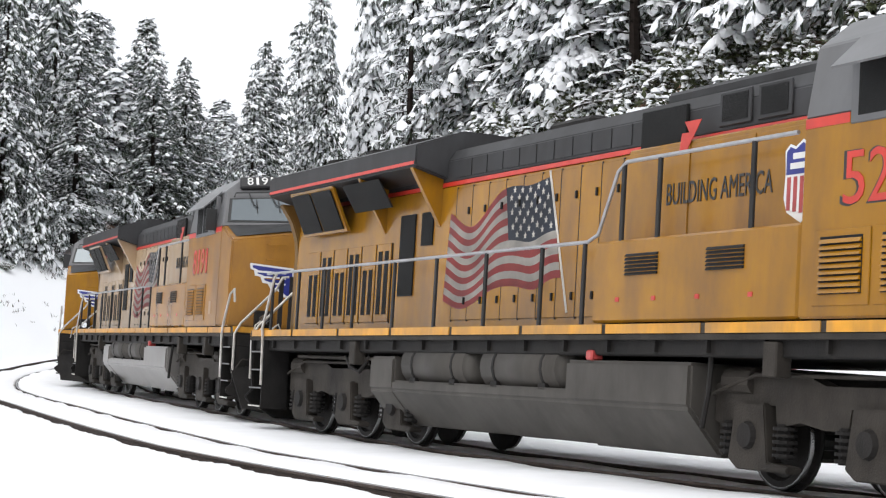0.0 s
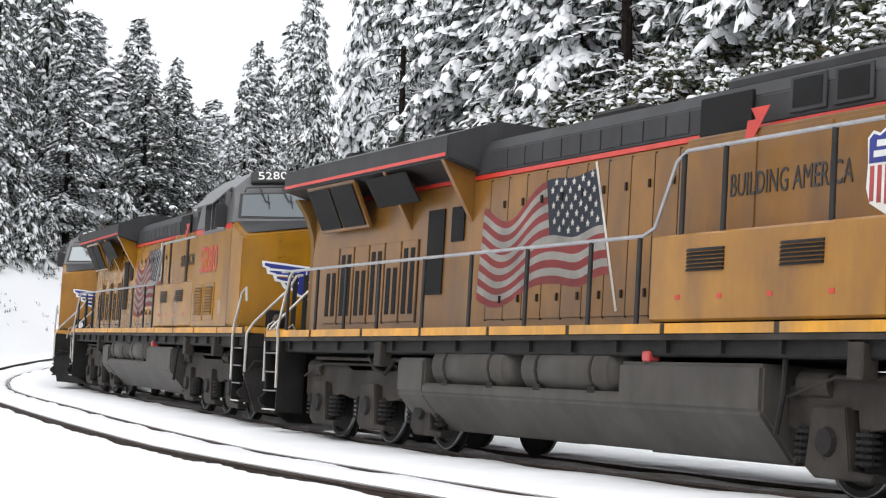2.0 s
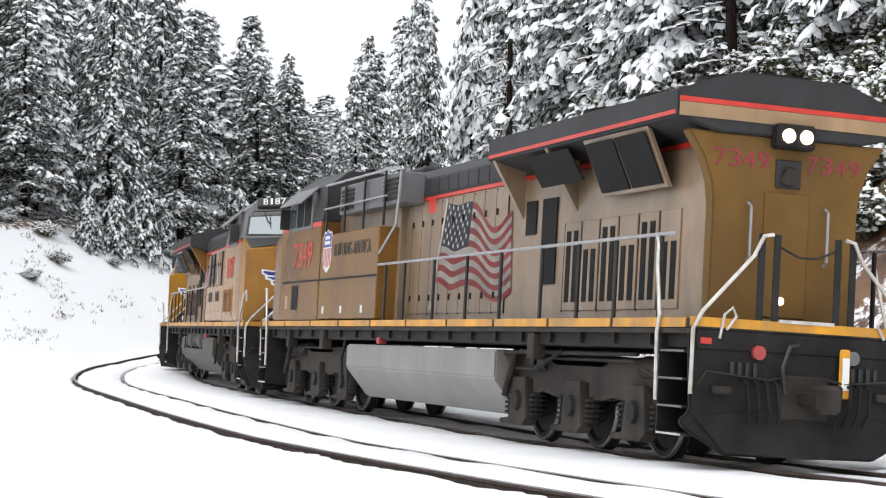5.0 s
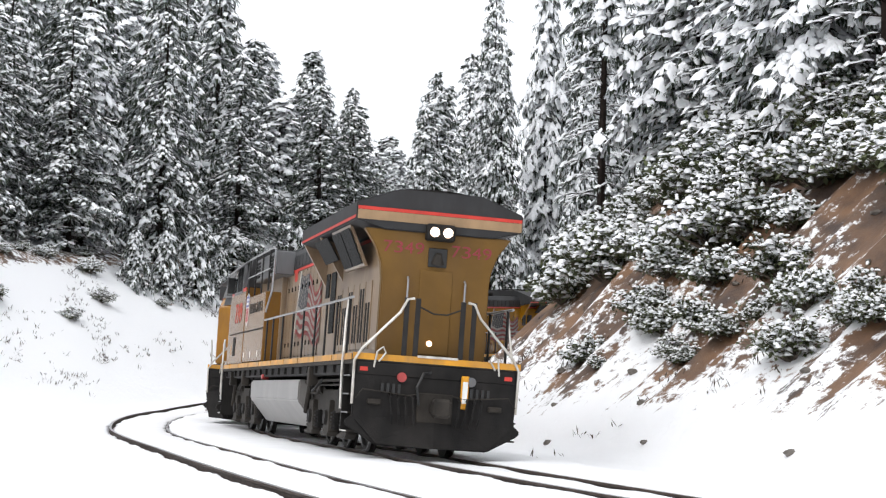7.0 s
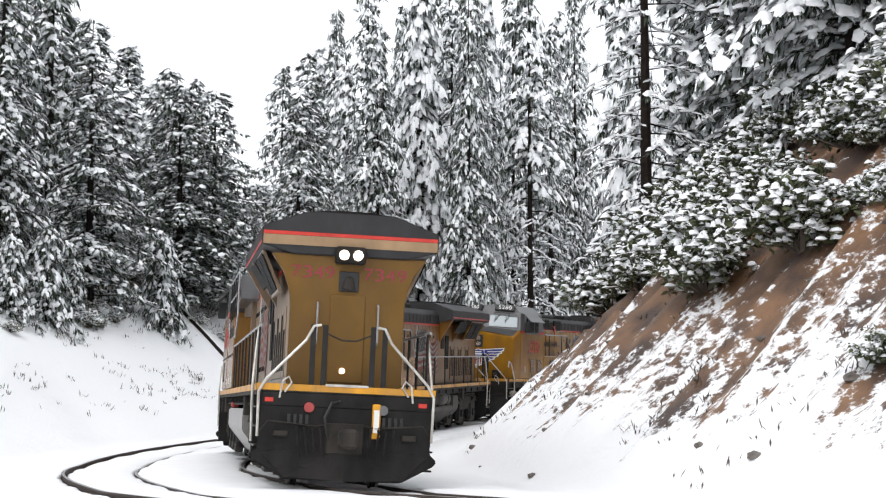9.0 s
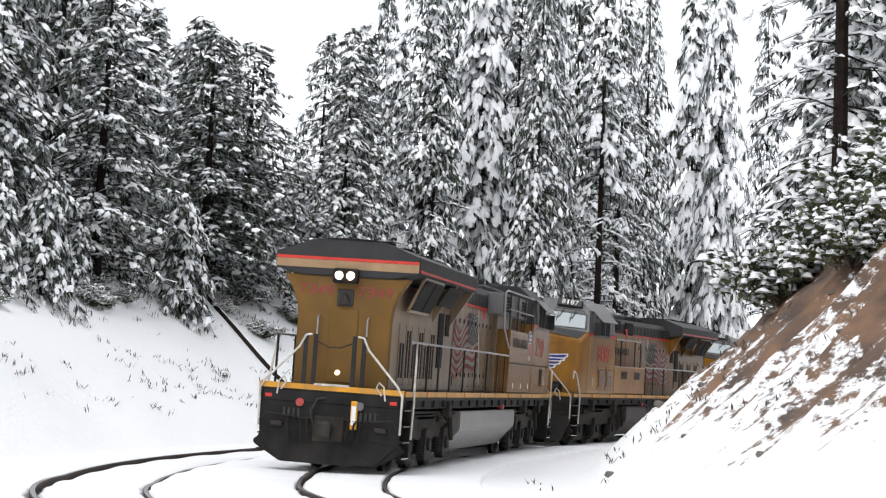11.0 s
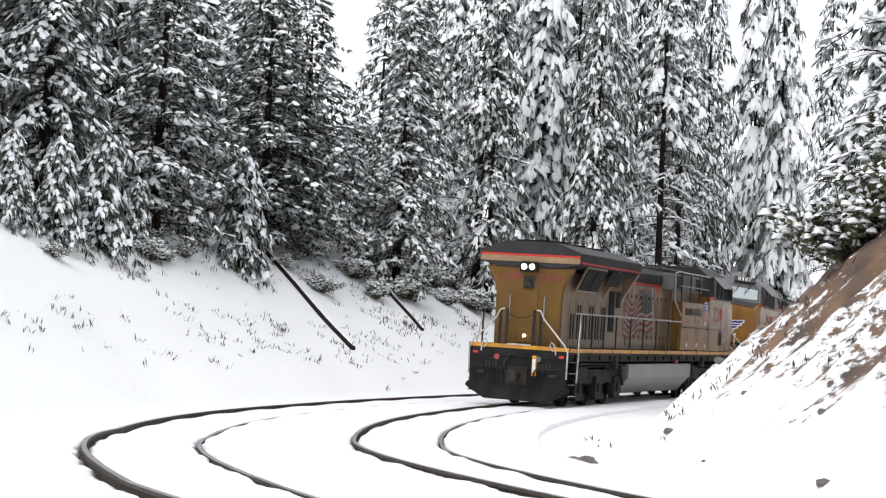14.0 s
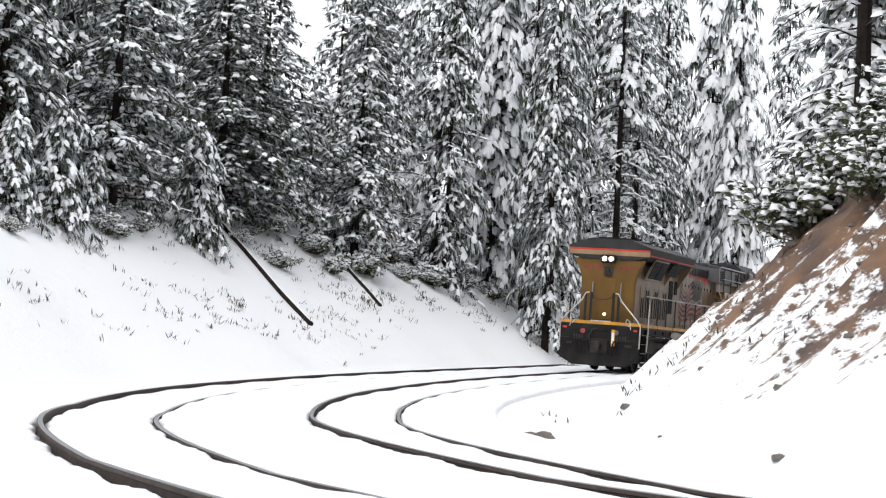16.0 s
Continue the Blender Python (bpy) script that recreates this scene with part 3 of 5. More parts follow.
def mural(parent, y, side):
    """A painted waving flag on the hood side: thirteen wavy bands, a dark starred field and a pole."""
    def spot(u, v):
        # u 0 at the pole to 1 at the free end (towards the tail), v 0 at the top to 1
        x = -0.42 - 3.05 * u + 0.42 * v * (1 - u) ** 0.5 - 0.12 * u * v
        z = 3.70 - 0.42 * smooth(0.25, 0.75, u) + 0.03 * u - v * (1.36 - 0.22 * u)
        z += (0.035 + 0.10 * u) * math.sin(u * 11 + 2.6 - 1.2 * v) - 0.12 * v * math.exp(-((u - 0.22) / 0.12) ** 2)
        return x, z
    cols = 26
    for b in range(13):
        bm = bmesh.new()
        u0 = 0.42 if b < 7 else 0.0
        prev = None
        for i in range(cols + 1):
            u = u0 + (1 - u0) * i / cols
            row = [bm.verts.new((spot(u, v)[0], side * y, spot(u, v)[1])) for v in (b / 13, (b + 1) / 13)]
            if prev:
                f = bm.faces.new((prev[0], row[0], row[1], prev[1]) if side > 0 else (prev[1], row[1], row[0], prev[0]))
            prev = row
        bmesh.ops.solidify(bm, geom=bm.faces[:], thickness=0.003)
        part("mural_band", bm, MURALRED if b % 2 == 0 else MURALWHITE, parent, "painted red band" if b % 2 == 0 else "painted white band")
    bm = bmesh.new()
    prev = None
    for i in range(14):
        u = 0.42 * i / 13
        row = [bm.verts.new((spot(u, v)[0], side * y, spot(u, v)[1])) for v in (0, 7 / 13)]
        if prev:
            bm.faces.new((prev[0], row[0], row[1], prev[1]) if side > 0 else (prev[1], row[1], row[0], prev[0]))
        prev = row
    bmesh.ops.solidify(bm, geom=bm.faces[:], thickness=0.003)
    field = part("mural_field", bm, MURALBLUE, parent, "painted dark blue field")
    for r in range(7):
        for c in range(5 + (r + 1) % 2):
            u, v = 0.035 + c * 0.075 + (0 if r % 2 == 0 else 0.037), 0.04 + r * 0.073
            if u > 0.40:
                continue
            x, z = spot(u, v)
            pts = [(0.052 * math.sin(k * math.pi / 5) * (1 if k % 2 == 0 else 0.42), 0.052 * math.cos(k * math.pi / 5) * (1 if k % 2 == 0 else 0.42)) for k in range(10)]
            bm = bmesh.new()
            prism(bm, [(x + p, z + q) for p, q in pts], "y", side * (y + 0.001), side * (y + 0.005))
            part("star", bm, MURALWHITE, field, "painted white star")
    x0, z0 = spot(0, -0.06)
    part("mural_pole", tube([(x0 + 0.02, side * (y + 0.002), z0), (0.22, side * (y + 0.002), 1.92)], 0.018, 6), MURALWHITE, parent, "painted grey flagpole")


def emblem(parent, x, y, z, w, h, m):
    """A shield with a blue head and red bars, as plain shapes, on the plane given by m."""
    def plate(ring, lift, material, name, label, thick=0.004):
        bm = bmesh.new()
        prism(bm, ring, "z", lift, lift + thick)
        bm.transform(m)
        return part(name, bm, material, parent, label)
    out = [(-0.5, 0.38), (-0.36, 0.46), (-0.2, 0.42), (0, 0.5), (0.2, 0.42), (0.36, 0.46), (0.5, 0.38), (0.47, 0.1), (0.5, -0.2), (0.4, -0.38), (0.2, -0.45), (0, -0.52), (-0.2, -0.45), (-0.4, -0.38), (-0.5, -0.2), (-0.47, 0.1)]
    plate([(a * w, b * h) for a, b in out], 0, WHITE, "shield", "white shield outline")
    head = [(-0.45, 0.36), (-0.35, 0.42), (-0.2, 0.385), (0, 0.46), (0.2, 0.385), (0.35, 0.42), (0.45, 0.36), (0.44, 0.08), (-0.44, 0.08)]
    plate([(a * w, b * h) for a, b in head], 0.004, BLUE, "shield_head", "blue shield head")
    for r, wd in ((0.31, 0.52), (0.19, 0.66)):
        plate([(-wd / 2 * w, (r - 0.045) * h), (wd / 2 * w, (r - 0.045) * h), (wd / 2 * w, (r + 0.03) * h), (-wd / 2 * w, (r + 0.03) * h)], 0.008, WHITE, "emblem_bar", "plain white bar")
    for i in range(5):
        a = -0.36 + i * 0.18
        low = -0.40 + 0.12 * abs(a)
        plate([((a - 0.05) * w, low * h), ((a + 0.05) * w, low * h), ((a + 0.05) * w, 0.05 * h), ((a - 0.05) * w, 0.05 * h)], 0.004, MURALRED, "shield_stripe", "red shield stripe")


def wings(parent, m):
    """Blue wings with white feathers either side of the shield on the nose, as plain shapes."""
    for sd in (-1, 1):
        def plate(ring, lift, material, name, label):
            bm = bmesh.new()
            prism(bm, [(sd * a, b) for a, b in ring], "z", lift, lift + 0.004)
            bmesh.ops.recalc_face_normals(bm, faces=bm.faces)
            bm.transform(m[0 if sd < 0 else 1])
            part(name, bm, material, parent, label)
        plate([(0.10, 0.34), (1.30, 0.42), (1.28, 0.27), (1.20, 0.25), (1.17, 0.12), (1.04, 0.10), (0.99, -0.04), (0.86, -0.06), (0.78, -0.20), (0.62, -0.22), (0.48, -0.36), (0.28, -0.40), (0.10, -0.42)], 0.0, WHITE, "wing", "white wing outline")
        plate([(0.10, 0.29), (1.24, 0.37), (1.23, 0.31), (1.12, 0.27), (1.11, 0.17), (0.98, 0.14), (0.94, 0.02), (0.80, -0.02), (0.72, -0.14), (0.58, -0.17), (0.44, -0.31), (0.28, -0.35), (0.10, -0.37)], 0.004, BLUE, "wing_plate", "blue feathered wing")
        for z0, x1 in ((0.22, 1.12), (0.09, 0.98), (-0.05, 0.82)):
            plate([(0.45, z0 - 0.025), (x1, z0 - 0.02), (x1, z0 + 0.03), (0.45, z0 + 0.02)], 0.008, WHITE, "feather_line", "white feather line")


def end_gear(p, x, d, tail):
    """Platform end: pilot plate, plough, steps, grab irons, coupler, hoses. d: the way it faces along x."""
    bm = bmesh.new()
    ring = [(-1.5, 1.62), (1.5, 1.62), (1.44, 0.66), (1.57, 0.54), (1.52, 0.46), (0.98, 0.16), (-0.98, 0.16), (-1.52, 0.46), (-1.57, 0.54), (-1.44, 0.66)]
    prism(bm, ring, "x", x - 0.10 * d, x - 0.02 * d, 0.02)
    pilot = part("pilot_plate", bm, UNDER, p, "dark pilot plate")
    bm = bmesh.new()
    top, low = x + 0.0 * d, x + (0.14 if tail else 0.62) * d
    head, foot, ytop, ylow = (0.74, 0.60, 1.40, 1.0) if tail else (1.14, 0.95, 1.5, 1.3)
    for sd in (-1, 1):
        vs = [bm.verts.new(c) for c in ((top, 0, head), (top, sd * ytop, foot), (low - 0.12 * d if tail else low - 0.30 * d, sd * ylow, 0.20), (low, 0, 0.16), (top - 0.05 * d, 0, head), (top - 0.05 * d, sd * ytop, foot), (low - 0.17 * d if tail else low - 0.35 * d, sd * ylow, 0.20), (low - 0.05 * d, 0, 0.16))]
        for q in ((0, 1, 2, 3), (7, 6, 5, 4), (0, 4, 5, 1), (1, 5, 6, 2), (2, 6, 7, 3), (3, 7, 4, 0)):
            bm.faces.new([vs[i] for i in q])
    bmesh.ops.recalc_face_normals(bm, faces=bm.faces)
    part("snow_plough", bm, UNDER, p, "black snow plough")
    bm = boxes((x - 0.2 * d if d > 0 else x, x if d > 0 else x + 0.2, -0.16, 0.16, 0.72, 1.0), bevel=0.02)
    box(bm, min(x, x + 0.42 * d), max(x, x + 0.42 * d), -0.10, 0.10, 0.78, 0.95, 0.03)
    box(bm, min(x + 0.35 * d, x + 0.6 * d), max(x + 0.35 * d, x + 0.6 * d), -0.17, 0.15, 0.70, 1.03, 0.05)
    part("coupler", bm, TRUCK, p, "rusty knuckle coupler")
    for sd in (-1, 1):
        part("cut_lever", tube([(x + 0.02 * d, sd * 0.25, 1.1), (x + 0.06 * d, sd * 0.5, 1.05), (x + 0.06 * d, sd * 1.3, 1.12), (x + 0.1 * d, sd * 1.42, 0.95)], 0.014, 5), TRUCK, p)
        for k, yy in enumerate((0.42, 0.55, 0.68, 0.81)):
            part("air_hose", tube([(x, sd * yy, 1.05), (x + 0.13 * d, sd * yy, 1.0), (x + 0.16 * d, sd * (yy - 0.03), 0.72), (x + 0.08 * d, sd * (yy - 0.06), 0.55)], 0.022, 6), UNDER, p)
        bm = bmesh.new()
        cyl(bm, (x, sd * 0.62, 1.36), (x + 0.05 * d, sd * 0.62, 1.36), 0.085, 12)
        part("receptacle_cap", bm, CABGREY if sd < 0 else MURALRED, p, "round socket cover")
        # steps and their well
        xa, xb = (x - 0.78 * d, x - 0.12 * d)
        bm = boxes((min(xa, xb), max(xa, xb), *sorted((sd * 1.02, sd * 1.05)), 0.34, 1.6))
        box(bm, *sorted((xa, xa + 0.03 * d)), *sorted((sd * 1.05, sd * 1.5)), 0.34, 1.6)
        well = part("step_well", bm, UNDER, p)
        for i, z in enumerate((0.36, 0.68, 1.0, 1.32)):
            part("step", boxes((*sorted((xa + 0.03 * d, xb)), *sorted((sd * 1.12, sd * 1.5)), z, z + 0.03)), TRUCK, well, "worn steel step tread")
            part("step_edge", boxes((*sorted((xa + 0.03 * d, xb)), *sorted((sd * 1.5, sd * 1.508)), z + 0.005, z + 0.028)), CABGREY if z > 0.4 else SILVER, well, "bare worn step edge")
        part("grab_iron", tube([(xa, sd * 1.52, 0.75), (xa, sd * 1.54, 1.55), (xa + 0.05 * d, sd * 1.54, 1.75), (xa - 0.15 * d if tail else xa + 0.35 * d, sd * 1.50, 2.35), (xa - 0.2 * d if tail else xa + 0.55 * d, sd * 1.47, 2.62 if tail else 2.45), (xa - 0.3 * d if tail else xa + 0.56 * d, sd * 1.45, 2.72 if tail else 2.2)], 0.024, 7), SILVER, p, "bare silver grab iron")
        part("grab_iron", tube([(x, sd * 1.46, 0.85), (x + 0.02 * d, sd * 1.47, 1.6), (x + 0.02 * d, sd * 1.36, 1.8), (x, sd * 0.72, 2.48), (x, sd * 0.6, 2.72), (x, sd * 0.48, 2.74)], 0.024, 7), SILVER, p, "bare silver grab iron")
        part("grab_loop", tube([(x, sd * 1.12, 1.5), (x + 0.03 * d, sd * 1.08, 1.78), (x + 0.03 * d, sd * 0.98, 1.86), (x + 0.03 * d, sd * 0.93, 1.76), (x + 0.01 * d, sd * 1.04, 1.6)], 0.018, 6), SILVER, p, "bent silver loop")
        for yy in (0.36, 0.56):
            part("end_post", boxes((*sorted((x - 0.05 * d, x - 0.02 * d)), *sorted((sd * yy, sd * (yy + 0.09))), 1.72, 2.75), bevel=0.008), POST, p, "dark end rail post")
    part("platform_chain", tube([(x - 0.03 * d, -0.36, 2.6), (x - 0.03 * d, -0.12, 2.5), (x - 0.03 * d, 0.12, 2.5), (x - 0.03 * d, 0.36, 2.6)], 0.015, 5), POST, p, "sagging safety chain")
    part("end_stripe", boxes((*sorted((x - 0.015 * d, x + 0.004 * d)), -1.5, 1.5, 1.625, 1.735)), STRIPE, p, "yellow end stripe")
    if tail:
        for sd in (-1, 1):
            for k in range(4):
                part("hose_slot", boxes((*sorted((x - 0.02 * d, x + 0.004 * d)), *sorted((sd * (0.62 + 0.1 * k), sd * (0.67 + 0.1 * k))), 1.08, 1.24)), SIGN, pilot, "dark slot")
            part("reflector", boxes((*sorted((x - 0.02 * d, x + 0.006 * d)), *sorted((sd * 1.22, sd * 1.36)), 1.43, 1.5)), RED, pilot, "small red reflector")
            part("poling_pocket", boxes((*sorted((x - 0.02 * d, x + 0.06 * d)), *sorted((sd * 0.95, sd * 1.2)), 0.86, 0.96), bevel=0.02), TRUCK, pilot, "rusty push pocket")
        part("draft_gear", boxes((*sorted((x - 0.02 * d, x + 0.03 * d)), -0.32, 0.32, 0.60, 1.12), bevel=0.02), TRUCK, pilot)
        part("cable_loop", tube([(x, 0.1, 1.48), (x + 0.08 * d, 0.25, 1.45), (x + 0.12 * d, 0.36, 1.2), (x + 0.1 * d, 0.3, 0.9)], 0.025, 6), SIGN, p)
        part("marker_gauge", boxes((*sorted((x + 0.01 * d, x + 0.06 * d)), -0.58, -0.44, 0.88, 1.46), bevel=0.02), STRIPE, p, "yellow upright marker case")
        part("marker_scale", boxes((*sorted((x + 0.06 * d, x + 0.07 * d)), -0.555, -0.465, 0.98, 1.36)), WHITE, p, "white marker face")


def engine(number, paint, label, tank_paint, side_paint=None, old_style=False):
    side_paint = side_paint or paint
    p = tagged(new("locomotive"), label, "locomotive", group="coupled diesel locomotives")
    # frame and deck
    part("underframe", boxes((-10.7, 10.7, -1.42, 1.42, 1.36, 1.60), bevel=0.02), UNDER, p)
    part("deck", boxes((-10.7, 10.7, -1.5, 1.5, 1.60, 1.72), bevel=0.01), TRUCK, p, "dark walkway deck")
    for sd in (-1, 1):
        for x0 in np.arange(-10.6, 10.3, 2.12):
            part("sill_stripe", boxes((x0, x0 + 2.02, *sorted((sd * 1.5, sd * 1.512)), 1.61, 1.72)), STRIPE, p, "yellow sill stripe")
        part("sill_lip", boxes((-10.7, 10.7, *sorted((sd * 1.42, sd * 1.5)), 1.54, 1.60)), TRUCK, p)
        for x0 in np.arange(-9.6, 10, 1.06):
            part("sill_bracket", boxes((x0, x0 + 0.05, *sorted((sd * 1.3, sd * 1.47)), 1.40, 1.56)), UNDER, p)
        part("sill_pipe", tube([(-9.4, sd * 1.36, 1.40), (-4, sd * 1.36, 1.38), (3, sd * 1.36, 1.42), (9.4, sd * 1.36, 1.38)], 0.035, 6), UNDER, p)
        part("sill_pipe", tube([(-8.8, sd * 1.25, 1.28), (-5, sd * 1.3, 1.26), (-3.5, sd * 1.3, 1.2)], 0.03, 6), TRUCK, p)
        for x0 in (-5.9, 5.3, 8.0):
            part("junction_box", boxes((x0, x0 + 0.24, *sorted((sd * 1.3, sd * 1.5)), 1.16, 1.52), bevel=0.015), TRUCK, p)
    # long hood: lower body, grey upper band, roof
    hood = part("hood", boxes((-9.95, 1.8, -0.98, 0.98, 1.72, 3.84), bevel=0.02), side_paint, p)
    bm = bmesh.new()
    prism(bm, [(-0.98, 3.90), (0.98, 3.90), (0.98, 4.22), (0.86, 4.40), (-0.86, 4.40), (-0.98, 4.22)], "x", -9.9, 5.7, 0.015)
    part("hood_roof", bm, GREY, p, "dark grey hood roof")
    part("red_line", boxes((-9.95, 5.8, -0.985, 0.985, 3.84, 3.90)), RED, p, "thin red line")
    # doors along the hood, each a proud panel with latches
    xs = list(np.arange(-3.3, 1.5, 0.53))
    for sd in (-1, 1):
        for x0 in xs:
            door = part("hood_door", boxes((x0 + 0.012, x0 + 0.518, *sorted((sd * 0.98, sd * 0.998)), 1.86, 3.78), bevel=0.004), side_paint, hood)
            for zz in (2.08, 3.38):
                part("latch", boxes((x0 + 0.42, x0 + 0.46, *sorted((sd * 0.998, sd * 1.02)), zz, zz + 0.1)), UNDER, door)
            # dark strips stand in for the weak shadow inside the door seams
            part("seam_shade_strip", boxes((x0 - 0.011, x0 + 0.011, *sorted((sd * 0.98, sd * 0.995)), 1.84, 3.80)), UNDER, hood, "dark strip for the shade in a door seam")
        for i, x0 in enumerate(np.arange(-9.3, -5.6, 0.62)):
            part("slatted_door", boxes((x0, x0 + 0.56, *sorted((sd * 0.98, sd * 1.0)), 1.86, 3.10), bevel=0.006), side_paint, hood)
            for xx in (0.08, 0.33):
                part("door_screen", boxes((x0 + xx, x0 + xx + 0.15, *sorted((sd * 1.0, sd * 1.006)), 1.98, 2.98 if i % 2 else 2.7)), SCREEN, hood, "black slotted screen")
            part("seam_shade_strip", boxes((x0 + 0.58, x0 + 0.60, *sorted((sd * 0.98, sd * 0.992)), 1.84, 3.1)), UNDER, hood, "dark strip for the shade in a door seam")
        part("vent_screen", boxes((-5.3, -4.75, *sorted((sd * 0.98, sd * 1.004)), 2.25, 3.5)), SCREEN, hood, "tall black vent")
        part("vent_screen", boxes((-4.5, -4.1, *sorted((sd * 0.98, sd * 1.004)), 3.0, 3.5)), SCREEN, hood, "small black vent")
        for i in range(10):
            xa = -3.35 + i * 0.5
            part("roof_panel", boxes((xa, xa + 0.46, *sorted((sd * 0.98, sd * 0.992)), 3.95, 4.2)), GREY, p)
    # radiator wings
    bm = bmesh.new()
    ring = [(-1.52, 4.10), (-1.52, 4.42), (-0.75, 4.70), (0.75, 4.70), (1.52, 4.42), (1.52, 4.10), (0.98, 3.96), (-0.98, 3.96)]
    prism(bm, ring, "x", -10.15, -3.7, 0.02)
    wing = part("radiator_wing", bm, GREY, p, "dark grey overhanging radiator roof")
    part("wing_end_stripe", boxes((-10.162, -10.152, -1.5, 1.5, 4.28, 4.34)), RED, wing, "red end stripe")
    part("wing_end_band", boxes((-10.160, -10.152, -1.5, 1.5, 4.11, 4.275)), TAN, wing, "sun-bleached tan band")
    for sd in (-1, 1):
        part("wing_stripe", boxes((-10.1, -3.75, *sorted((sd * 1.52, sd * 1.526)), 4.13, 4.18)), RED, wing, "red wing line")
        bm = bmesh.new()
        prism(bm, [(sd * 1.40, 4.05), (sd * 1.46, 4.08), (sd * 1.14, 3.36), (sd * 1.08, 3.36)], "x", -9.2, -7.2)
        part("screen_frame", bm, side_paint, p)
        for x0 in (-9.12, -8.16):
            bm = bmesh.new()
            prism(bm, [(sd * 1.445, 4.0), (sd * 1.475, 4.02), (sd * 1.185, 3.40), (sd * 1.16, 3.40)], "x", x0, x0 + 0.88)
            part("radiator_screen", bm, SCREEN, p, "tilted black radiator screen")
        bm = bmesh.new()
        prism(bm, [(sd * 1.445, 4.02), (sd * 1.475, 4.03), (sd * 1.22, 3.62), (sd * 1.19, 3.62)], "x", -6.7, -5.2)
        part("radiator_screen", bm, SCREEN, p, "tilted black radiator screen")
        bm = bmesh.new()
        prism(bm, [(sd * 0.98, 4.0), (sd * 1.5, 4.1), (sd * 0.98, 3.25)], "x", -3.95, -3.85)
        part("wing_bracket", bm, side_paint, p)
        bm = bmesh.new()
        prism(bm, [(sd * 0.98, 4.0), (sd * 1.5, 4.1), (sd * 0.98, 3.25)], "x", -6.0, -5.92)
        part("wing_bracket", bm, side_paint, p)
    for xx in (-9.2, -7.4, -5.6):
        bm = bmesh.new()
        cyl(bm, (xx, 0, 4.69), (xx, 0, 4.76), 0.75, 20)
        part("roof_fan", bm, UNDER, p)
    # tail face of the hood
    bm = bmesh.new()
    prism(bm, [(-1.34, 3.97), (1.34, 3.97), (1.12, 3.66), (1.01, 3.36), (0.98, 3.1), (0.98, 1.73), (-0.98, 1.73), (-0.98, 3.1), (-1.01, 3.36), (-1.12, 3.66)], "x", -10.10, -9.90, 0.02)
    rear = part("hood_end", bm, BROWN, p, "sooty yellow hood end")
    part("end_panel", boxes((-10.125, -10.10, -0.30, 0.30, 1.8, 3.3), bevel=0.01), BROWN, rear)
    part("lamp_box", boxes((-10.30, -10.1, -0.26, 0.26, 3.82, 4.12), bevel=0.03), UNDER, p, "dark headlight box")
    for yy in (-0.12, 0.12):
        bm = bmesh.new()
        cyl(bm, (-10.30, yy, 3.97), (-10.32, yy, 3.97), 0.085, 16)
        part("headlight", bm, LAMP if old_style else CHROME, p, "lit round headlight" if old_style else "unlit round headlight")
    part("bell_recess", boxes((-10.13, -10.1, -0.17, 0.17, 3.36, 3.70), bevel=0.008), SIGN, p, "dark bell recess")
    bm = bmesh.new()
    cyl(bm, (-10.12, 0, 3.44), (-10.2, 0, 3.6), 0.12, 12, 0.05)
    part("bell", bm, TRUCK, p, "dull bronze bell")
    for yy in (-0.62, 0.62):
        numerals("digit", number, 0.30, TAILRED, p, Matrix(((0, 0, -1, -10.103), (-1, 0, 0, yy), (0, 1, 0, 3.66), (0, 0, 0, 1))))
    for sd in (-1, 1):
        part("end_grab", tube([(-10.12, sd * 0.52, 2.45), (-10.2, sd * 0.52, 2.5), (-10.2, sd * 0.52, 3.1), (-10.12, sd * 0.52, 3.15)], 0.018, 6), RAILGREY, p)
    bm = bmesh.new()
    cyl(bm, (-10.13, 0.05, 2.0), (-10.15, 0.05, 2.0), 0.05, 10)
    part("marker_lamp", bm, LAMP if old_style else CHROME, p, "small amber marker lamp" if old_style else "")
    part("end_tread", boxes((-10.72, -10.3, -0.36, 0.36, 1.72, 1.76)), SILVER, p)
    # equipment cabinet behind the cab
    cabinet = part("equipment_cabinet", boxes((1.8, 5.85, -1.12, 1.12, 1.72, 3.84), bevel=0.02), side_paint, p)
    for sd in (-1, 1):
        if old_style:
            part("red_flash", boxes((0.2, 0.6, *sorted((sd * 0.99, sd * 1.0)), 3.6, 3.84)), RED, p, "red stripe step")
            lettering("slogan", "BUILDING AMERICA", 0.36, SIGN, p, side_plane(3.6, 1.494, 3.08, sd), width=2.5)
            continue
        lower = part("blower_box", boxes((1.75, 5.85, *sorted((sd * 1.1, sd * 1.5)), 1.74, 2.70), bevel=0.03), paint, p)
        for x0 in (2.5, 4.2):
            part("grille", louvres(x0, x0 + 0.7, 1.5, 2.28, 2.54, sd, 6), UNDER, lower, "small dark louvred grille")
        for x0 in (2.3, 3.1, 4.0, 5.0):
            part("bolt_plate", boxes((x0, x0 + 0.08, *sorted((sd * 1.5, sd * 1.508)), 1.98, 2.03)), RED, lower, "tiny red sticker")
        for k in range(3):
            x0 = 1.95 + k * 1.3
            part("cabinet_door", boxes((x0, x0 + 1.22, *sorted((sd * 1.12, sd * 1.135)), 2.74, 3.78), bevel=0.006), side_paint, cabinet)
        part("intake_grille", boxes((1.9, 2.9, *sorted((sd * 0.98, sd * 1.03)), 3.72, 4.30), bevel=0.01), SCREEN, p, "square black intake grille")
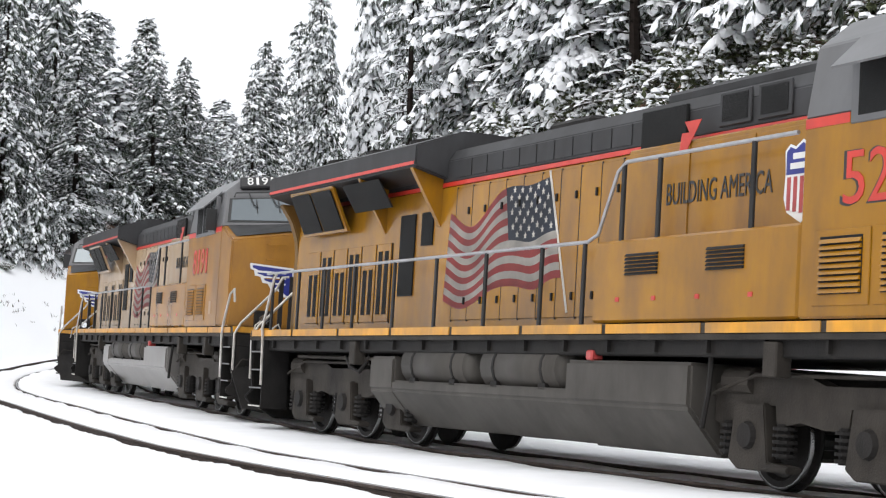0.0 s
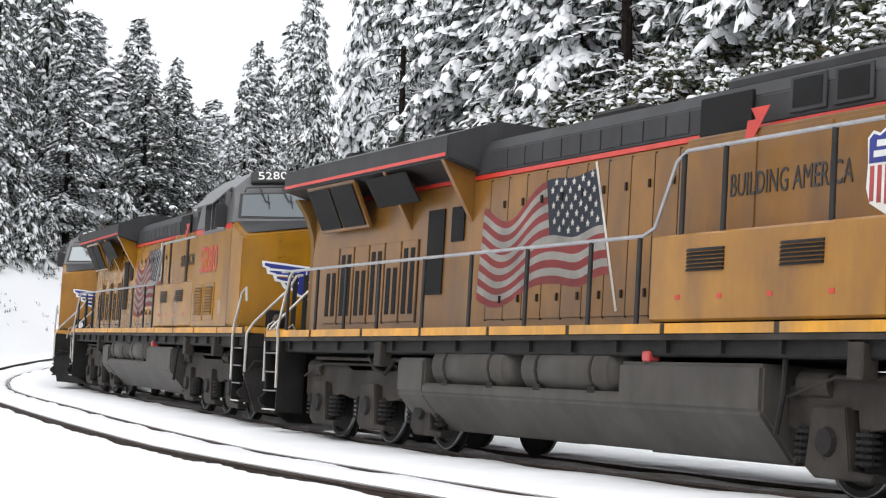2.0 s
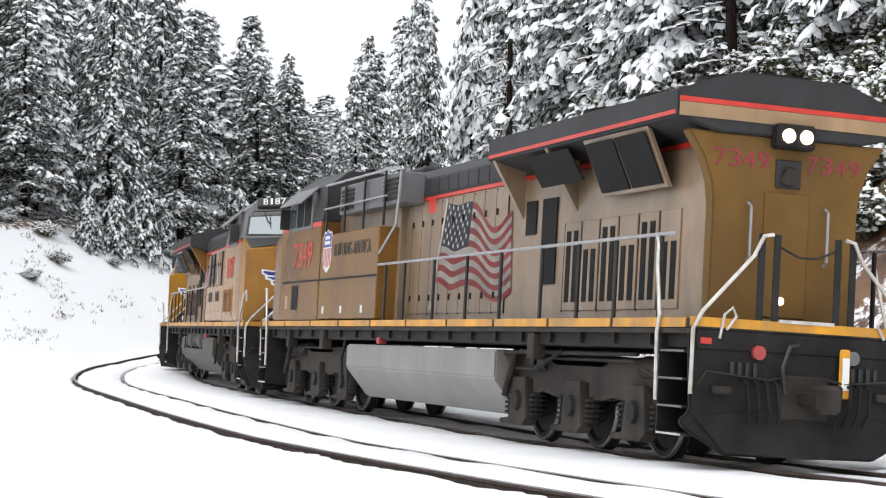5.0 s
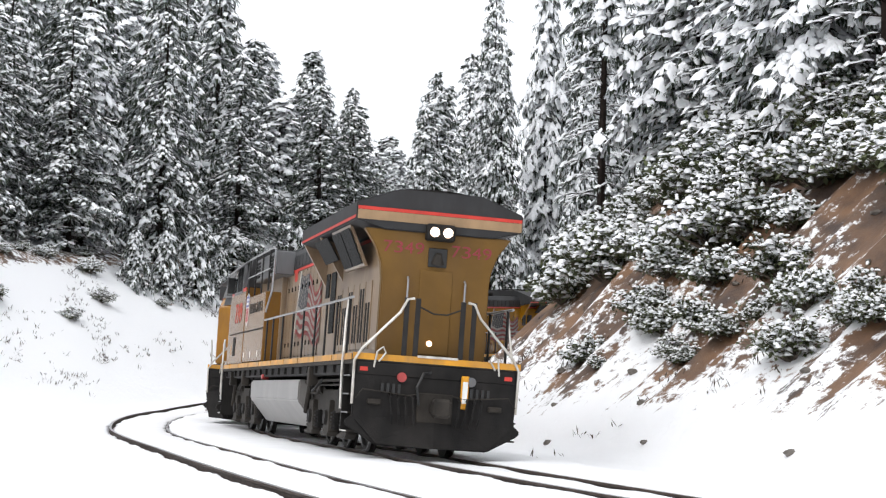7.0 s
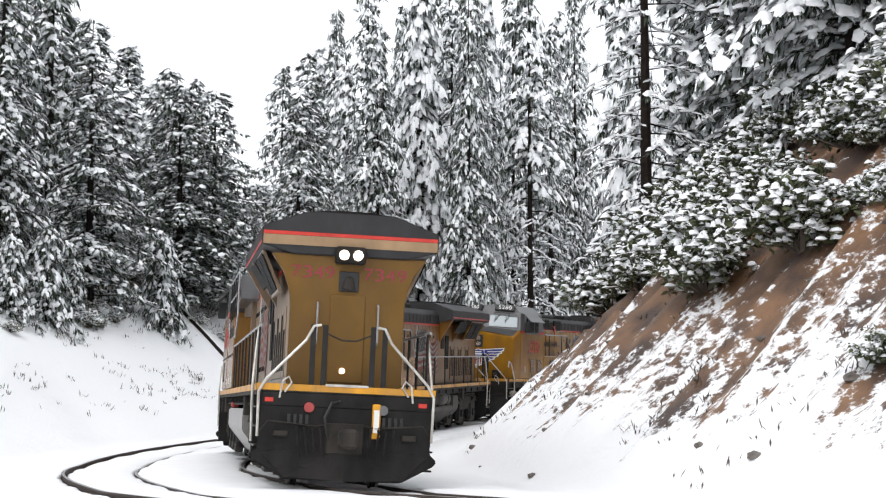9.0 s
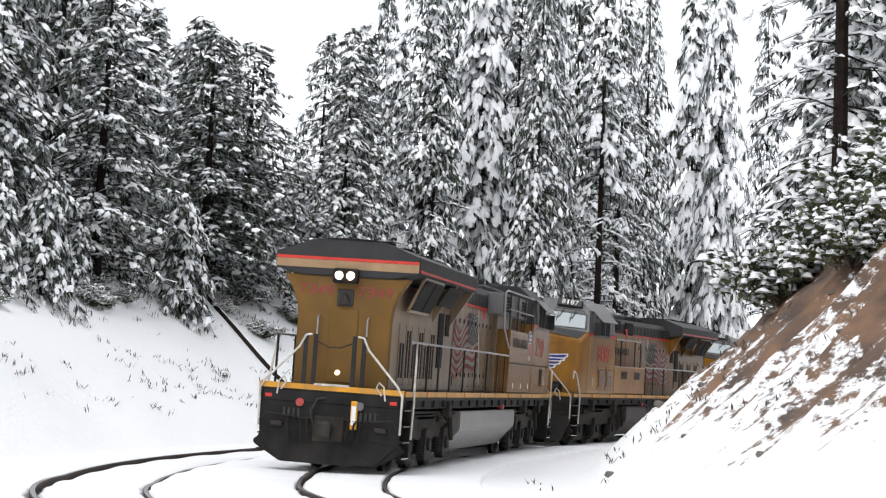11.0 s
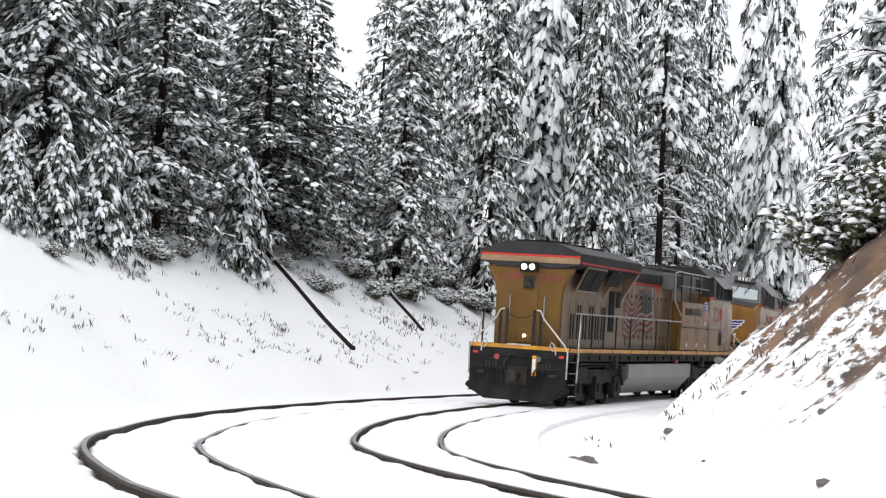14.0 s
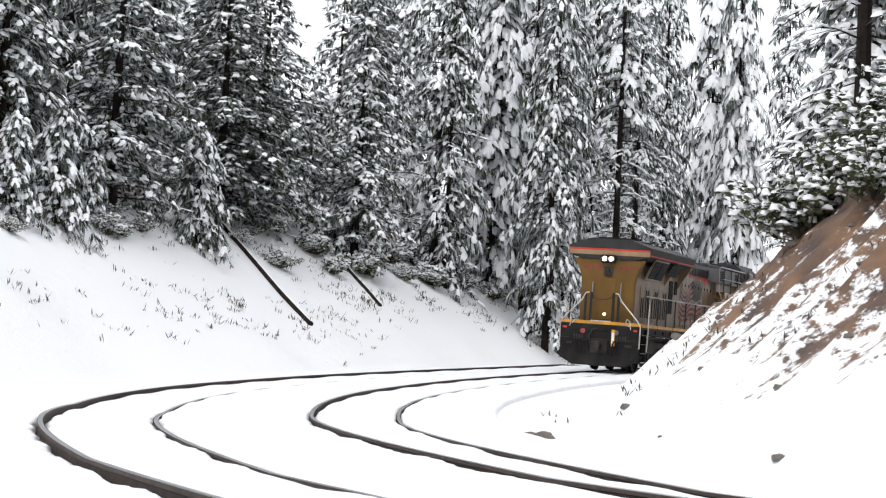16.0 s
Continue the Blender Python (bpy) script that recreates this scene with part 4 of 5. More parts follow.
        for x0 in (3.55, 4.3):
            part("grille_frame", boxes((x0, x0 + 0.62, *sorted((sd * 0.98, sd * 1.01)), 3.95, 4.34), bevel=0.01), GREY, p)
            part("intake_grille", boxes((x0 + 0.06, x0 + 0.56, *sorted((sd * 1.01, sd * 1.016)), 4.0, 4.30)), SCREEN, p, "black intake grille")
        bm = bmesh.new()
        prism(bm, [(2.95, 3.70), (3.10, 3.70), (3.40, 4.05), (3.05, 4.05), (3.15, 3.92), (3.0, 3.92)], "y", sd * 1.136, sd * 1.142)
        part("red_flash", bm, RED, p, "red zigzag stripe")
        lettering("slogan", "BUILDING AMERICA", 0.36, SIGN, p, side_plane(3.78, 1.14, 3.22, sd), width=2.1)
    # cab
    cab_paint = paint
    bm = bmesh.new()
    prism(bm, [(-1.5, 1.74), (1.5, 1.74), (1.5, 3.72), (-1.5, 3.72)], "x", 5.86, 9.1, 0.02)
    cab = part("cab_side", bm, cab_paint, p)
    bm = bmesh.new()
    low = [(5.86, -1.5, 3.72), (9.1, -1.5, 3.72), (9.4, 0, 3.86), (9.1, 1.5, 3.72), (5.86, 1.5, 3.72)]
    top = [(5.86, -1.38, 4.46), (8.72, -1.38, 4.46), (8.98, 0, 4.56), (8.72, 1.38, 4.46), (5.86, 1.38, 4.46)]
    crown = [(5.86, -0.98, 4.78), (8.52, -0.98, 4.80), (8.72, 0, 4.84), (8.52, 0.98, 4.80), (5.86, 0.98, 4.78)]
    vl, vt, vc = [[bm.verts.new(c) for c in ring] for ring in (low, top, crown)]
    for a, b in ((vl, vt), (vt, vc)):
        for i in range(5):
            bm.faces.new((a[i], a[(i + 1) % 5], b[(i + 1) % 5], b[i]))
    bm.faces.new(vl[::-1])
    bm.faces.new(vc)
    bmesh.ops.recalc_face_normals(bm, faces=bm.faces)
    bmesh.ops.bevel(bm, geom=bm.edges[:], offset=0.02, segments=1, affect="EDGES")
    upper = part("cab_upper", bm, CABGREY if not old_style else GREY, p, "grey upper cab with slanted front")
    # windscreens lie just proud of the slanted front faces
    for sd in (-1, 1):
        a, b = Vector((9.1, sd * 1.5, 3.72)), Vector((9.4, 0, 3.86))
        c, d = Vector((8.72, sd * 1.38, 4.46)), Vector((8.98, 0, 4.56))
        def face(u, v, lift):
            q = (a * (1 - u) + b * u) * (1 - v) + (c * (1 - u) + d * u) * v
            n = (b - a).cross(c - a).normalized()
            if n.x < 0:
                n = -n
            return q + n * lift
        for name, material, grow, lift, lab in (("window_seal", SIGN, 0.04, 0.004, "black rubber seal"), ("windscreen", GLASS, 0.0, 0.012, "grey slanted windscreen")):
            bm = bmesh.new()
            ring = [(0.10 - grow, 0.16 - grow), (0.90 + grow * 0.5, 0.10 - grow), (0.90 + grow * 0.5, 0.78 + grow), (0.10 - grow, 0.74 + grow)]
            lo, hi = [[bm.verts.new(face(u, v, k)) for u, v in ring] for k in (lift - 0.02, lift + 0.006)]
            bm.faces.new(hi)
            bm.faces.new(lo[::-1])
            for i in range(4):
                bm.faces.new((lo[i], lo[(i + 1) % 4], hi[(i + 1) % 4], hi[i]))
            bmesh.ops.recalc_face_normals(bm, faces=bm.faces)
            part(name, bm, material, upper, lab)
        for u in (0.38, 0.68):
            part("wiper", tube([face(u - 0.06, 0.92, 0.05), face(u + 0.02, 0.55, 0.05), face(u + 0.08, 0.5, 0.04)], 0.012, 5), SIGN, upper)
            part("wiper_blade", tube([face(u + 0.05, 0.72, 0.03), face(u + 0.07, 0.35, 0.03)], 0.012, 5), SIGN, upper)
        part("wiper_rail", tube([face(0.12, 0.80, 0.03), face(0.14, 0.88, 0.09), face(0.8, 0.9, 0.09), face(0.82, 0.82, 0.03)], 0.014, 5), SIGN, upper)
        # number board over the windscreen
        nrm = (b - a).cross(c - a).normalized()
        if nrm.x < 0:
            nrm = -nrm
        ax_u = (b - a).normalized() * (1 if sd < 0 else -1)
        ax_v = nrm.cross(ax_u)
        if ax_v.z < 0:
            ax_v = -ax_v
        mid = Vector((8.80, sd * 0.70, 4.68))
        m = Matrix.Translation(mid) @ Matrix((ax_u, ax_v, ax_u.cross(ax_v))).transposed().to_4x4()
        bm = boxes((-0.42, 0.42, -0.135, 0.135, -0.25, 0.05), bevel=0.03)
        bm.transform(m)
        board = part("number_board", bm, SIGN, upper, "black number board")
        numerals("digit", number, 0.25, WHITE, board, m @ Matrix.Translation((0, 0, 0.055)), width=0.58)
        # side window, visor, armrest
        part("window_frame", boxes((6.6, 8.5, *sorted((sd * 1.42, sd * 1.515)), 3.60, 4.36), bevel=0.01), CABGREY, cab, "grey side window frame")
        for x0, x1 in ((6.72, 7.24), (7.32, 7.84), (7.94, 8.40)):
            part("side_window", boxes((x0, x1, *sorted((sd * 1.5, sd * 1.52)), 3.67, 4.30), bevel=0.004), GLASS if x0 > 7.9 else SCREEN, cab, "dark cab side window")
        bm = bmesh.new()
        prism(bm, [(sd * 1.40, 4.44), (sd * 1.76, 4.10), (sd * 1.77, 4.12), (sd * 1.41, 4.47)], "x", 6.6, 8.45)
        part("visor", bm, CABGREY, cab, "grey sun visor")
        part("mirror", boxes((8.5, 8.54, *sorted((sd * 1.50, sd * 1.72)), 3.66, 4.1), bevel=0.01), SIGN, cab)
        part("cab_red_line", boxes((5.88, 6.58, *sorted((sd * 1.5, sd * 1.506)), 3.62, 3.72)), RED, cab)
        part("cab_red_line", boxes((8.56, 9.1, *sorted((sd * 1.5, sd * 1.506)), 3.62, 3.72)), RED, cab)
        numerals("digit_outline", number, 0.78, SIGN, cab, side_plane(7.25, 1.502, 3.05, sd), extrude=0.002, width=1.62)
        numerals("digit", number, 0.74, RED, cab, side_plane(7.25 - 0.015 * sd, 1.506, 3.055, sd), extrude=0.003, width=1.54)
        emblem(cab, 0, 0, 0, 0.62, 0.85, side_plane(5.35, 1.14 if not old_style else 1.496, 3.1 if old_style else 3.2, sd)) if old_style or sd < 0 else None
        if old_style:
            part("flank_panel", boxes((1.9, 5.86, *sorted((sd * 1.1, sd * 1.49)), 1.74, 3.42), bevel=0.02), paint, p)
            part("flank_seam", boxes((1.95, 8.9, *sorted((sd * 1.488, sd * 1.515)), 2.52, 2.55)), UNDER, cab)
            part("vent_opening", boxes((7.5, 8.0, *sorted((sd * 1.5, sd * 1.51)), 1.95, 2.45)), SCREEN, cab, "black square vent")
            for xx in (2.7, 4.1, 5.4):
                part("notice", boxes((xx, xx + 0.12, *sorted((sd * 1.49, sd * 1.497)), 1.86, 2.0)), WHITE, cab, "small white notice")
            part("roof_cooler", boxes((0.9, 4.9, *sorted((sd * 0.98, sd * 1.42)), 3.78, 4.34), bevel=0.02), CABGREY, p, "grey louvred cooling box")
            for xx in (1.1, 3.9):
                part("cooler_louvres", louvres(xx, xx + 0.85, 1.42, 3.86, 4.28, sd, 5), UNDER, p, "dark louvre panel")
            part("handrail", tube([(2.3, sd * 1.46, 2.72), (1.0, sd * 1.46, 3.4), (0.8, sd * 1.47, 4.35), (1.2, sd * 1.47, 4.42), (5.8, sd * 1.47, 4.42)], 0.024, 7), RAILGREY, p, "grey pipe handrail")
            part("handrail", tube([(1.6, sd * 1.47, 3.95), (5.8, sd * 1.47, 3.95)], 0.02, 6), RAILGREY, p, "grey pipe handrail")
            for xx in (1.7, 3.0, 4.3, 5.6):
                part("handrail_post", boxes((xx, xx + 0.07, *sorted((sd * 1.45, sd * 1.485)), 3.42, 4.42), bevel=0.006), POST, p, "dark flat handrail post")
        for x0 in (() if old_style else (6.1, 7.05)):
            door = part("louvre_door", boxes((x0, x0 + 0.88, *sorted((sd * 1.5, sd * 1.515)), 1.86, 2.6), bevel=0.008), paint, cab)
            # a flat black sheet gives the shade between the slats; no opening is cut
            part("louvre_gap_shade", boxes((x0 + 0.11, x0 + 0.77, *sorted((sd * 1.515, sd * 1.518)), 1.97, 2.53)), SCREEN, door, "black sheet standing for shade behind slats")
            part("louvre_panel", louvres(x0 + 0.12, x0 + 0.76, 1.52, 1.98, 2.52, sd, 9), paint, door)
        part("sticker", boxes((8.35, 8.55, *sorted((sd * 1.5, sd * 1.504)), 1.98, 2.25)), TAN, cab, "faded notice plate")
    # nose
    bm = bmesh.new()
    base = [(9.06, -1.5, 1.74), (9.86, -1.45, 1.74), (10.1, 0, 1.74), (9.86, 1.45, 1.74), (9.06, 1.5, 1.74)]
    peak = [(9.06, -1.5, 3.74), (9.86, -1.45, 3.42), (10.08, 0, 3.66), (9.86, 1.45, 3.42), (9.06, 1.5, 3.74)]
    vb, vp = [[bm.verts.new(c) for c in ring] for ring in (base, peak)]
    ridge = bm.verts.new((9.3, 0, 3.88))
    for i in range(4):
        bm.faces.new((vb[i], vb[i + 1], vp[i + 1], vp[i]))
    bm.faces.new((vb[4], vb[0], vp[0], vp[4]))
    bm.faces.new(vb[::-1])
    for i, j in ((0, 1), (1, 2), (2, 3), (3, 4), (4, 0)):
        bm.faces.new((vp[i], vp[j], ridge))
    bmesh.ops.recalc_face_normals(bm, faces=bm.faces)
    bmesh.ops.bevel(bm, geom=bm.edges[:], offset=0.035, segments=2, affect="EDGES")
    nose = part("nose", bm, paint, p, "broad angular nose")
    bm = bmesh.new()
    vs = [bm.verts.new(c) for c in ((9.1, -1.4, 3.755), (9.72, -1.34, 3.505), (9.95, 0, 3.735), (9.72, 1.34, 3.505), (9.1, 1.4, 3.755), (9.32, 0, 3.90))]
    for i in range(4):
        bm.faces.new((vs[i], vs[i + 1], vs[5]))
    bmesh.ops.solidify(bm, geom=bm.faces[:], thickness=-0.012)
    part("nose_top", bm, CABGREY if not old_style else GREY, nose, "grey anti-glare nose top")
    part("lamp_recess", boxes((10.0, 10.10, -0.17, 0.17, 3.02, 3.54), bevel=0.02), SIGN, nose, "black headlight recess")
    for zz in (3.17, 3.40):
        bm = bmesh.new()
        cyl(bm, (10.06, 0, zz), (10.115, 0, zz), 0.095, 16)
        part("headlight", bm, CHROME, nose, "unlit round headlight")
    planes = []
    for sd in (-1, 1):
        nrm = Vector((1.45, sd * 0.24, 0)).normalized()
        up = Vector((0, 0, 1))
        right = up.cross(nrm)
        mid = Vector((10.1, 0, 2.66)) + nrm * 0.008
        planes.append(Matrix.Translation(mid) @ Matrix((right, up, nrm)).transposed().to_4x4())
    wings(nose, [m @ Matrix.Diagonal((0.84, 0.8, 1, 1)) for m in planes])
    emblem(nose, 0, 0, 0, 0.55, 0.74, Matrix.Translation((10.125, 0, 2.6)) @ Matrix(((0, 0, 1, 0), (1, 0, 0, 0), (0, 1, 0, 0), (0, 0, 0, 1))))
    for sd in (-1, 1):
        m = planes[0 if sd < 0 else 1]
        for z in (0.72, 0.42, 0.05):
            bm = tube([(sd * 0.42, z, 0.0), (sd * 0.42, z, 0.05), (sd * 0.78, z, 0.05), (sd * 0.78, z, 0.0)], 0.012, 5)
            bm.transform(m)
            part("nose_grab", bm, paint, nose)
        bm = boxes((9.98, 10.16, *sorted((sd * 0.62, sd * 0.95)), 1.74, 2.08), bevel=0.02)
        ditch = part("ditch_light_box", bm, UNDER, p, "dark ditch light box")
        bm = bmesh.new()
        cyl(bm, (10.16, sd * 0.78, 1.91), (10.21, sd * 0.78, 1.91), 0.095, 14)
        part("ditch_light", bm, CHROME, ditch, "round ditch light")
    # hood roof kit
    part("exhaust_outlet", boxes((-1.6, -0.4, -0.45, 0.45, 4.40, 4.62), bevel=0.05), UNDER, p, "sooty exhaust stack")
    part("roof_box", boxes((1.9, 5.2, -0.7, 0.7, 4.40, 4.58), bevel=0.05), GREY, p)
    part("horn", tube([(6.6, 0.3, 4.76), (6.6, 0.3, 4.90), (7.0, 0.3, 4.92)], 0.05, 8), UNDER, p)
    part("roof_antenna", boxes((6.9, 7.5, -0.35, 0.1, 4.77, 4.88), bevel=0.03), GREY, p)
    # handrails
    for sd in (-1, 1):
        y = sd * 1.46
        pts = [(-10.1, y, 2.72), (1.5, y, 2.72), (1.75, y, 2.8), (2.15, y, 3.52), (2.35, y, 3.62), (5.7, y, 3.62)]
        if old_style:
            pts = [(-10.1, y, 2.72), (2.3, y, 2.72)]
        part("handrail", tube(pts, 0.024, 7), RAILGREY, p, "grey pipe handrail")
        for x0 in (-9.8, -8.5, -7.3, -6.0, -4.4, -2.9, -1.3, 0.3, 1.4):
            part("handrail_post", boxes((x0, x0 + 0.075, *sorted((sd * 1.44, sd * 1.475)), 1.60, 2.73), bevel=0.008), POST, p, "dark flat handrail post")
        for x0 in (() if old_style else (2.25, 3.05, 4.9)):
            part("handrail_post", boxes((x0, x0 + 0.075, *sorted((sd * 1.44, sd * 1.475)), 2.45, 3.62), bevel=0.008), POST, p, "dark flat handrail post")
    # fuel tank and reservoirs
    bm = bmesh.new()
    if old_style:
        ring = [(-1.45, 1.28), (1.45, 1.28), (1.45, 0.85), (1.0, 0.32), (-1.0, 0.32), (-1.45, 0.85)]
        prism(bm, ring, "x", -4.3, 3.7, 0.03)
        tank = part("fuel_tank", bm, tank_paint, p, "dusty slab-sided fuel tank, sheen put into its pale grey")
    else:
        ring = [(-1.45, 0.95), (1.45, 0.95), (1.45, 0.80), (1.0, 0.30), (-1.0, 0.30), (-1.45, 0.80)]
        prism(bm, ring, "x", -4.6, 1.2, 0.03)
        tank = part("fuel_tank", bm, tank_paint, p, "dusty grey fuel tank")
        for xa, xb in ((1.1, 3.9), (-5.1, -4.2)):
            bm = bmesh.new()
            prism(bm, [(-1.46, 1.30), (1.46, 1.30), (1.46, 0.80), (1.0, 0.28), (-1.0, 0.28), (-1.46, 0.80)], "x", xa, xb, 0.04)
            part("tank_end", bm, tank_paint, tank)
        part("tank_core", boxes((-4.6, 1.2, -0.75, 0.75, 0.9, 1.36)), UNDER, tank)
        for sd in (-1, 1):
            for xa in (-4.05, -1.4):
                bm = bmesh.new()
                cyl(bm, (xa + 0.1, sd * 1.12, 1.20), (xa + 2.2, sd * 1.12, 1.20), 0.33, 18)
                cyl(bm, (xa, sd * 1.12, 1.20), (xa + 0.1, sd * 1.12, 1.20), 0.2, 18, 0.33)
                cyl(bm, (xa + 2.2, sd * 1.12, 1.20), (xa + 2.32, sd * 1.12, 1.20), 0.33, 18, 0.2)
                res = part("air_reservoir", bm, TANK, p, "dull grey air reservoir", True)
                for k in (0.45, 1.8):
                    bm = bmesh.new()
                    cyl(bm, (xa + k, sd * 1.12, 1.20), (xa + k + 0.06, sd * 1.12, 1.20), 0.338, 18)
                    box(bm, xa + k - 0.06, xa + k + 0.12, *sorted((sd * 1.05, sd * 1.42)), 0.90, 1.0)
                    part("strap", bm, UNDER, res)
    for sd in (-1, 1):
        part("filler_cap", boxes((1.6, 1.75, *sorted((sd * 1.3, sd * 1.47)), 1.30, 1.42), bevel=0.02), MURALRED, p, "red filler cap")
        part("hanging_hose", tube([(4.15, sd * 1.35, 1.36), (4.2, sd * 1.4, 1.0), (4.1, sd * 1.4, 0.6)], 0.03, 6), UNDER, p)
        part("cable", tube([(-5.5, sd * 1.3, 1.3), (-5.7, sd * 1.38, 1.05), (-6.1, sd * 1.38, 1.12), (-6.5, sd * 1.3, 1.3)], 0.03, 6), UNDER, p)
        mural(p, 0.999, sd)
    truck(p, -6.7, WHEEL, WHEELTREAD)
    truck(p, 6.7, WHEEL, WHEELTREAD)
    end_gear(p, 10.7, 1, False)
    end_gear(p, -10.7, -1, True)
    return p


TAIL = engine("7349", DUSTY, "dust-covered tan diesel locomotive with lit rear headlights", PALETANK, GREYED, old_style=True)
SECOND = engine("8187", ORANGE, "faded orange and grey diesel locomotive with flag mural", TANK, WEATHERED)
THIRD = engine("5280", GOLD, "golden yellow and grey diesel locomotive with flag mural", TANK)
FOURTH = engine("8191", ORANGE, "faded orange and grey diesel locomotive with worn flag mural", PALETANK, PALE)
FIFTH = engine("8190", GOLD, "yellow and grey diesel locomotive leading the group", TANK)
CONSIST = [(TAIL, 0, False), (SECOND, 1, True), (THIRD, 2, True), (FOURTH, 3, True), (FIFTH, 4, True)]

# ---- trees and shrubs ----


def raw_mesh(name, verts, faces, material, smooth=False):
    me = bpy.data.meshes.new(name)
    me.from_pydata([tuple(v) for v in verts], [], faces)
    if smooth:
        me.polygons.foreach_set("use_smooth", [True] * len(me.polygons))
    me.materials.append(material)
    return me


def add_clump(V, F, c, r, tall, rng):
    """A round heap of snow on a twig tip."""
    turn = rng.uniform(0, 6.28)
    add_lump(V, F, c, Vector((math.cos(turn), math.sin(turn), 0)), r * rng.uniform(0.9, 1.3), r * rng.uniform(0.8, 1.1), tall, rng)


def add_spray(V, F, c, d, length, wide, droop, rng):
    """A drooping needle spray: a ragged tapering blade hung from its spine."""
    up = Vector((0, 0, 1))
    side = d.cross(up)
    side = side.normalized() if side.length > 0.1 else Vector((1, 0, 0))
    tilt = rng.uniform(-0.7, 0.7)
    side = (side + up * tilt).normalized()
    n0 = len(V)
    m = c + d * length * 0.5 - up * droop * 0.3
    e = c + d * length - up * droop
    V.extend((c, m + side * wide, m - side * wide, e))
    F.append((n0, n0 + 1, n0 + 3, n0 + 2))


def add_lump(V, F, c, along, half, wide, tall, rng):
    """A drooping lump of snow on a bough: an uneven closed mound, rounded on top."""
    up = Vector((0, 0, 1))
    side = along.cross(up)
    side = side.normalized() if side.length > 0.1 else Vector((1, 0, 0))
    n0 = len(V)
    for ring, lift in ((1.0, -0.35), (0.72, 0.62)):
        for i in range(5):
            a = 2 * math.pi * (i + lift) / 5
            k = ring * rng.uniform(0.7, 1.25)
            V.append(c + along * (math.cos(a) * half * k) + side * (math.sin(a) * wide * k) + up * (tall * lift * rng.uniform(0.6, 1.3)))
    V.append(c + up * tall)
    for i in range(5):
        j = (i + 1) % 5
        F.append((n0 + i, n0 + j, n0 + 5 + j, n0 + 5 + i))
        F.append((n0 + 5 + i, n0 + 5 + j, n0 + 10))


def add_cap(V, F, c, along, half, wide, tall, rng):
    """A plain low mound of snow, for trees farther off."""
    up = Vector((0, 0, 1))
    side = along.cross(up)
    side = side.normalized() if side.length > 0.1 else Vector((1, 0, 0))
    n0 = len(V)
    for i in range(5):
        a = 2 * math.pi * i / 5
        k = rng.uniform(0.7, 1.25)
        V.append(c + along * (math.cos(a) * half * k) + side * (math.sin(a) * wide * k) - up * (tall * rng.uniform(0.1, 0.5)))
    V.append(c + up * tall + along * half * rng.uniform(-0.3, 0.3))
    for i in range(5):
        F.append((n0 + i, n0 + (i + 1) % 5, n0 + 5))


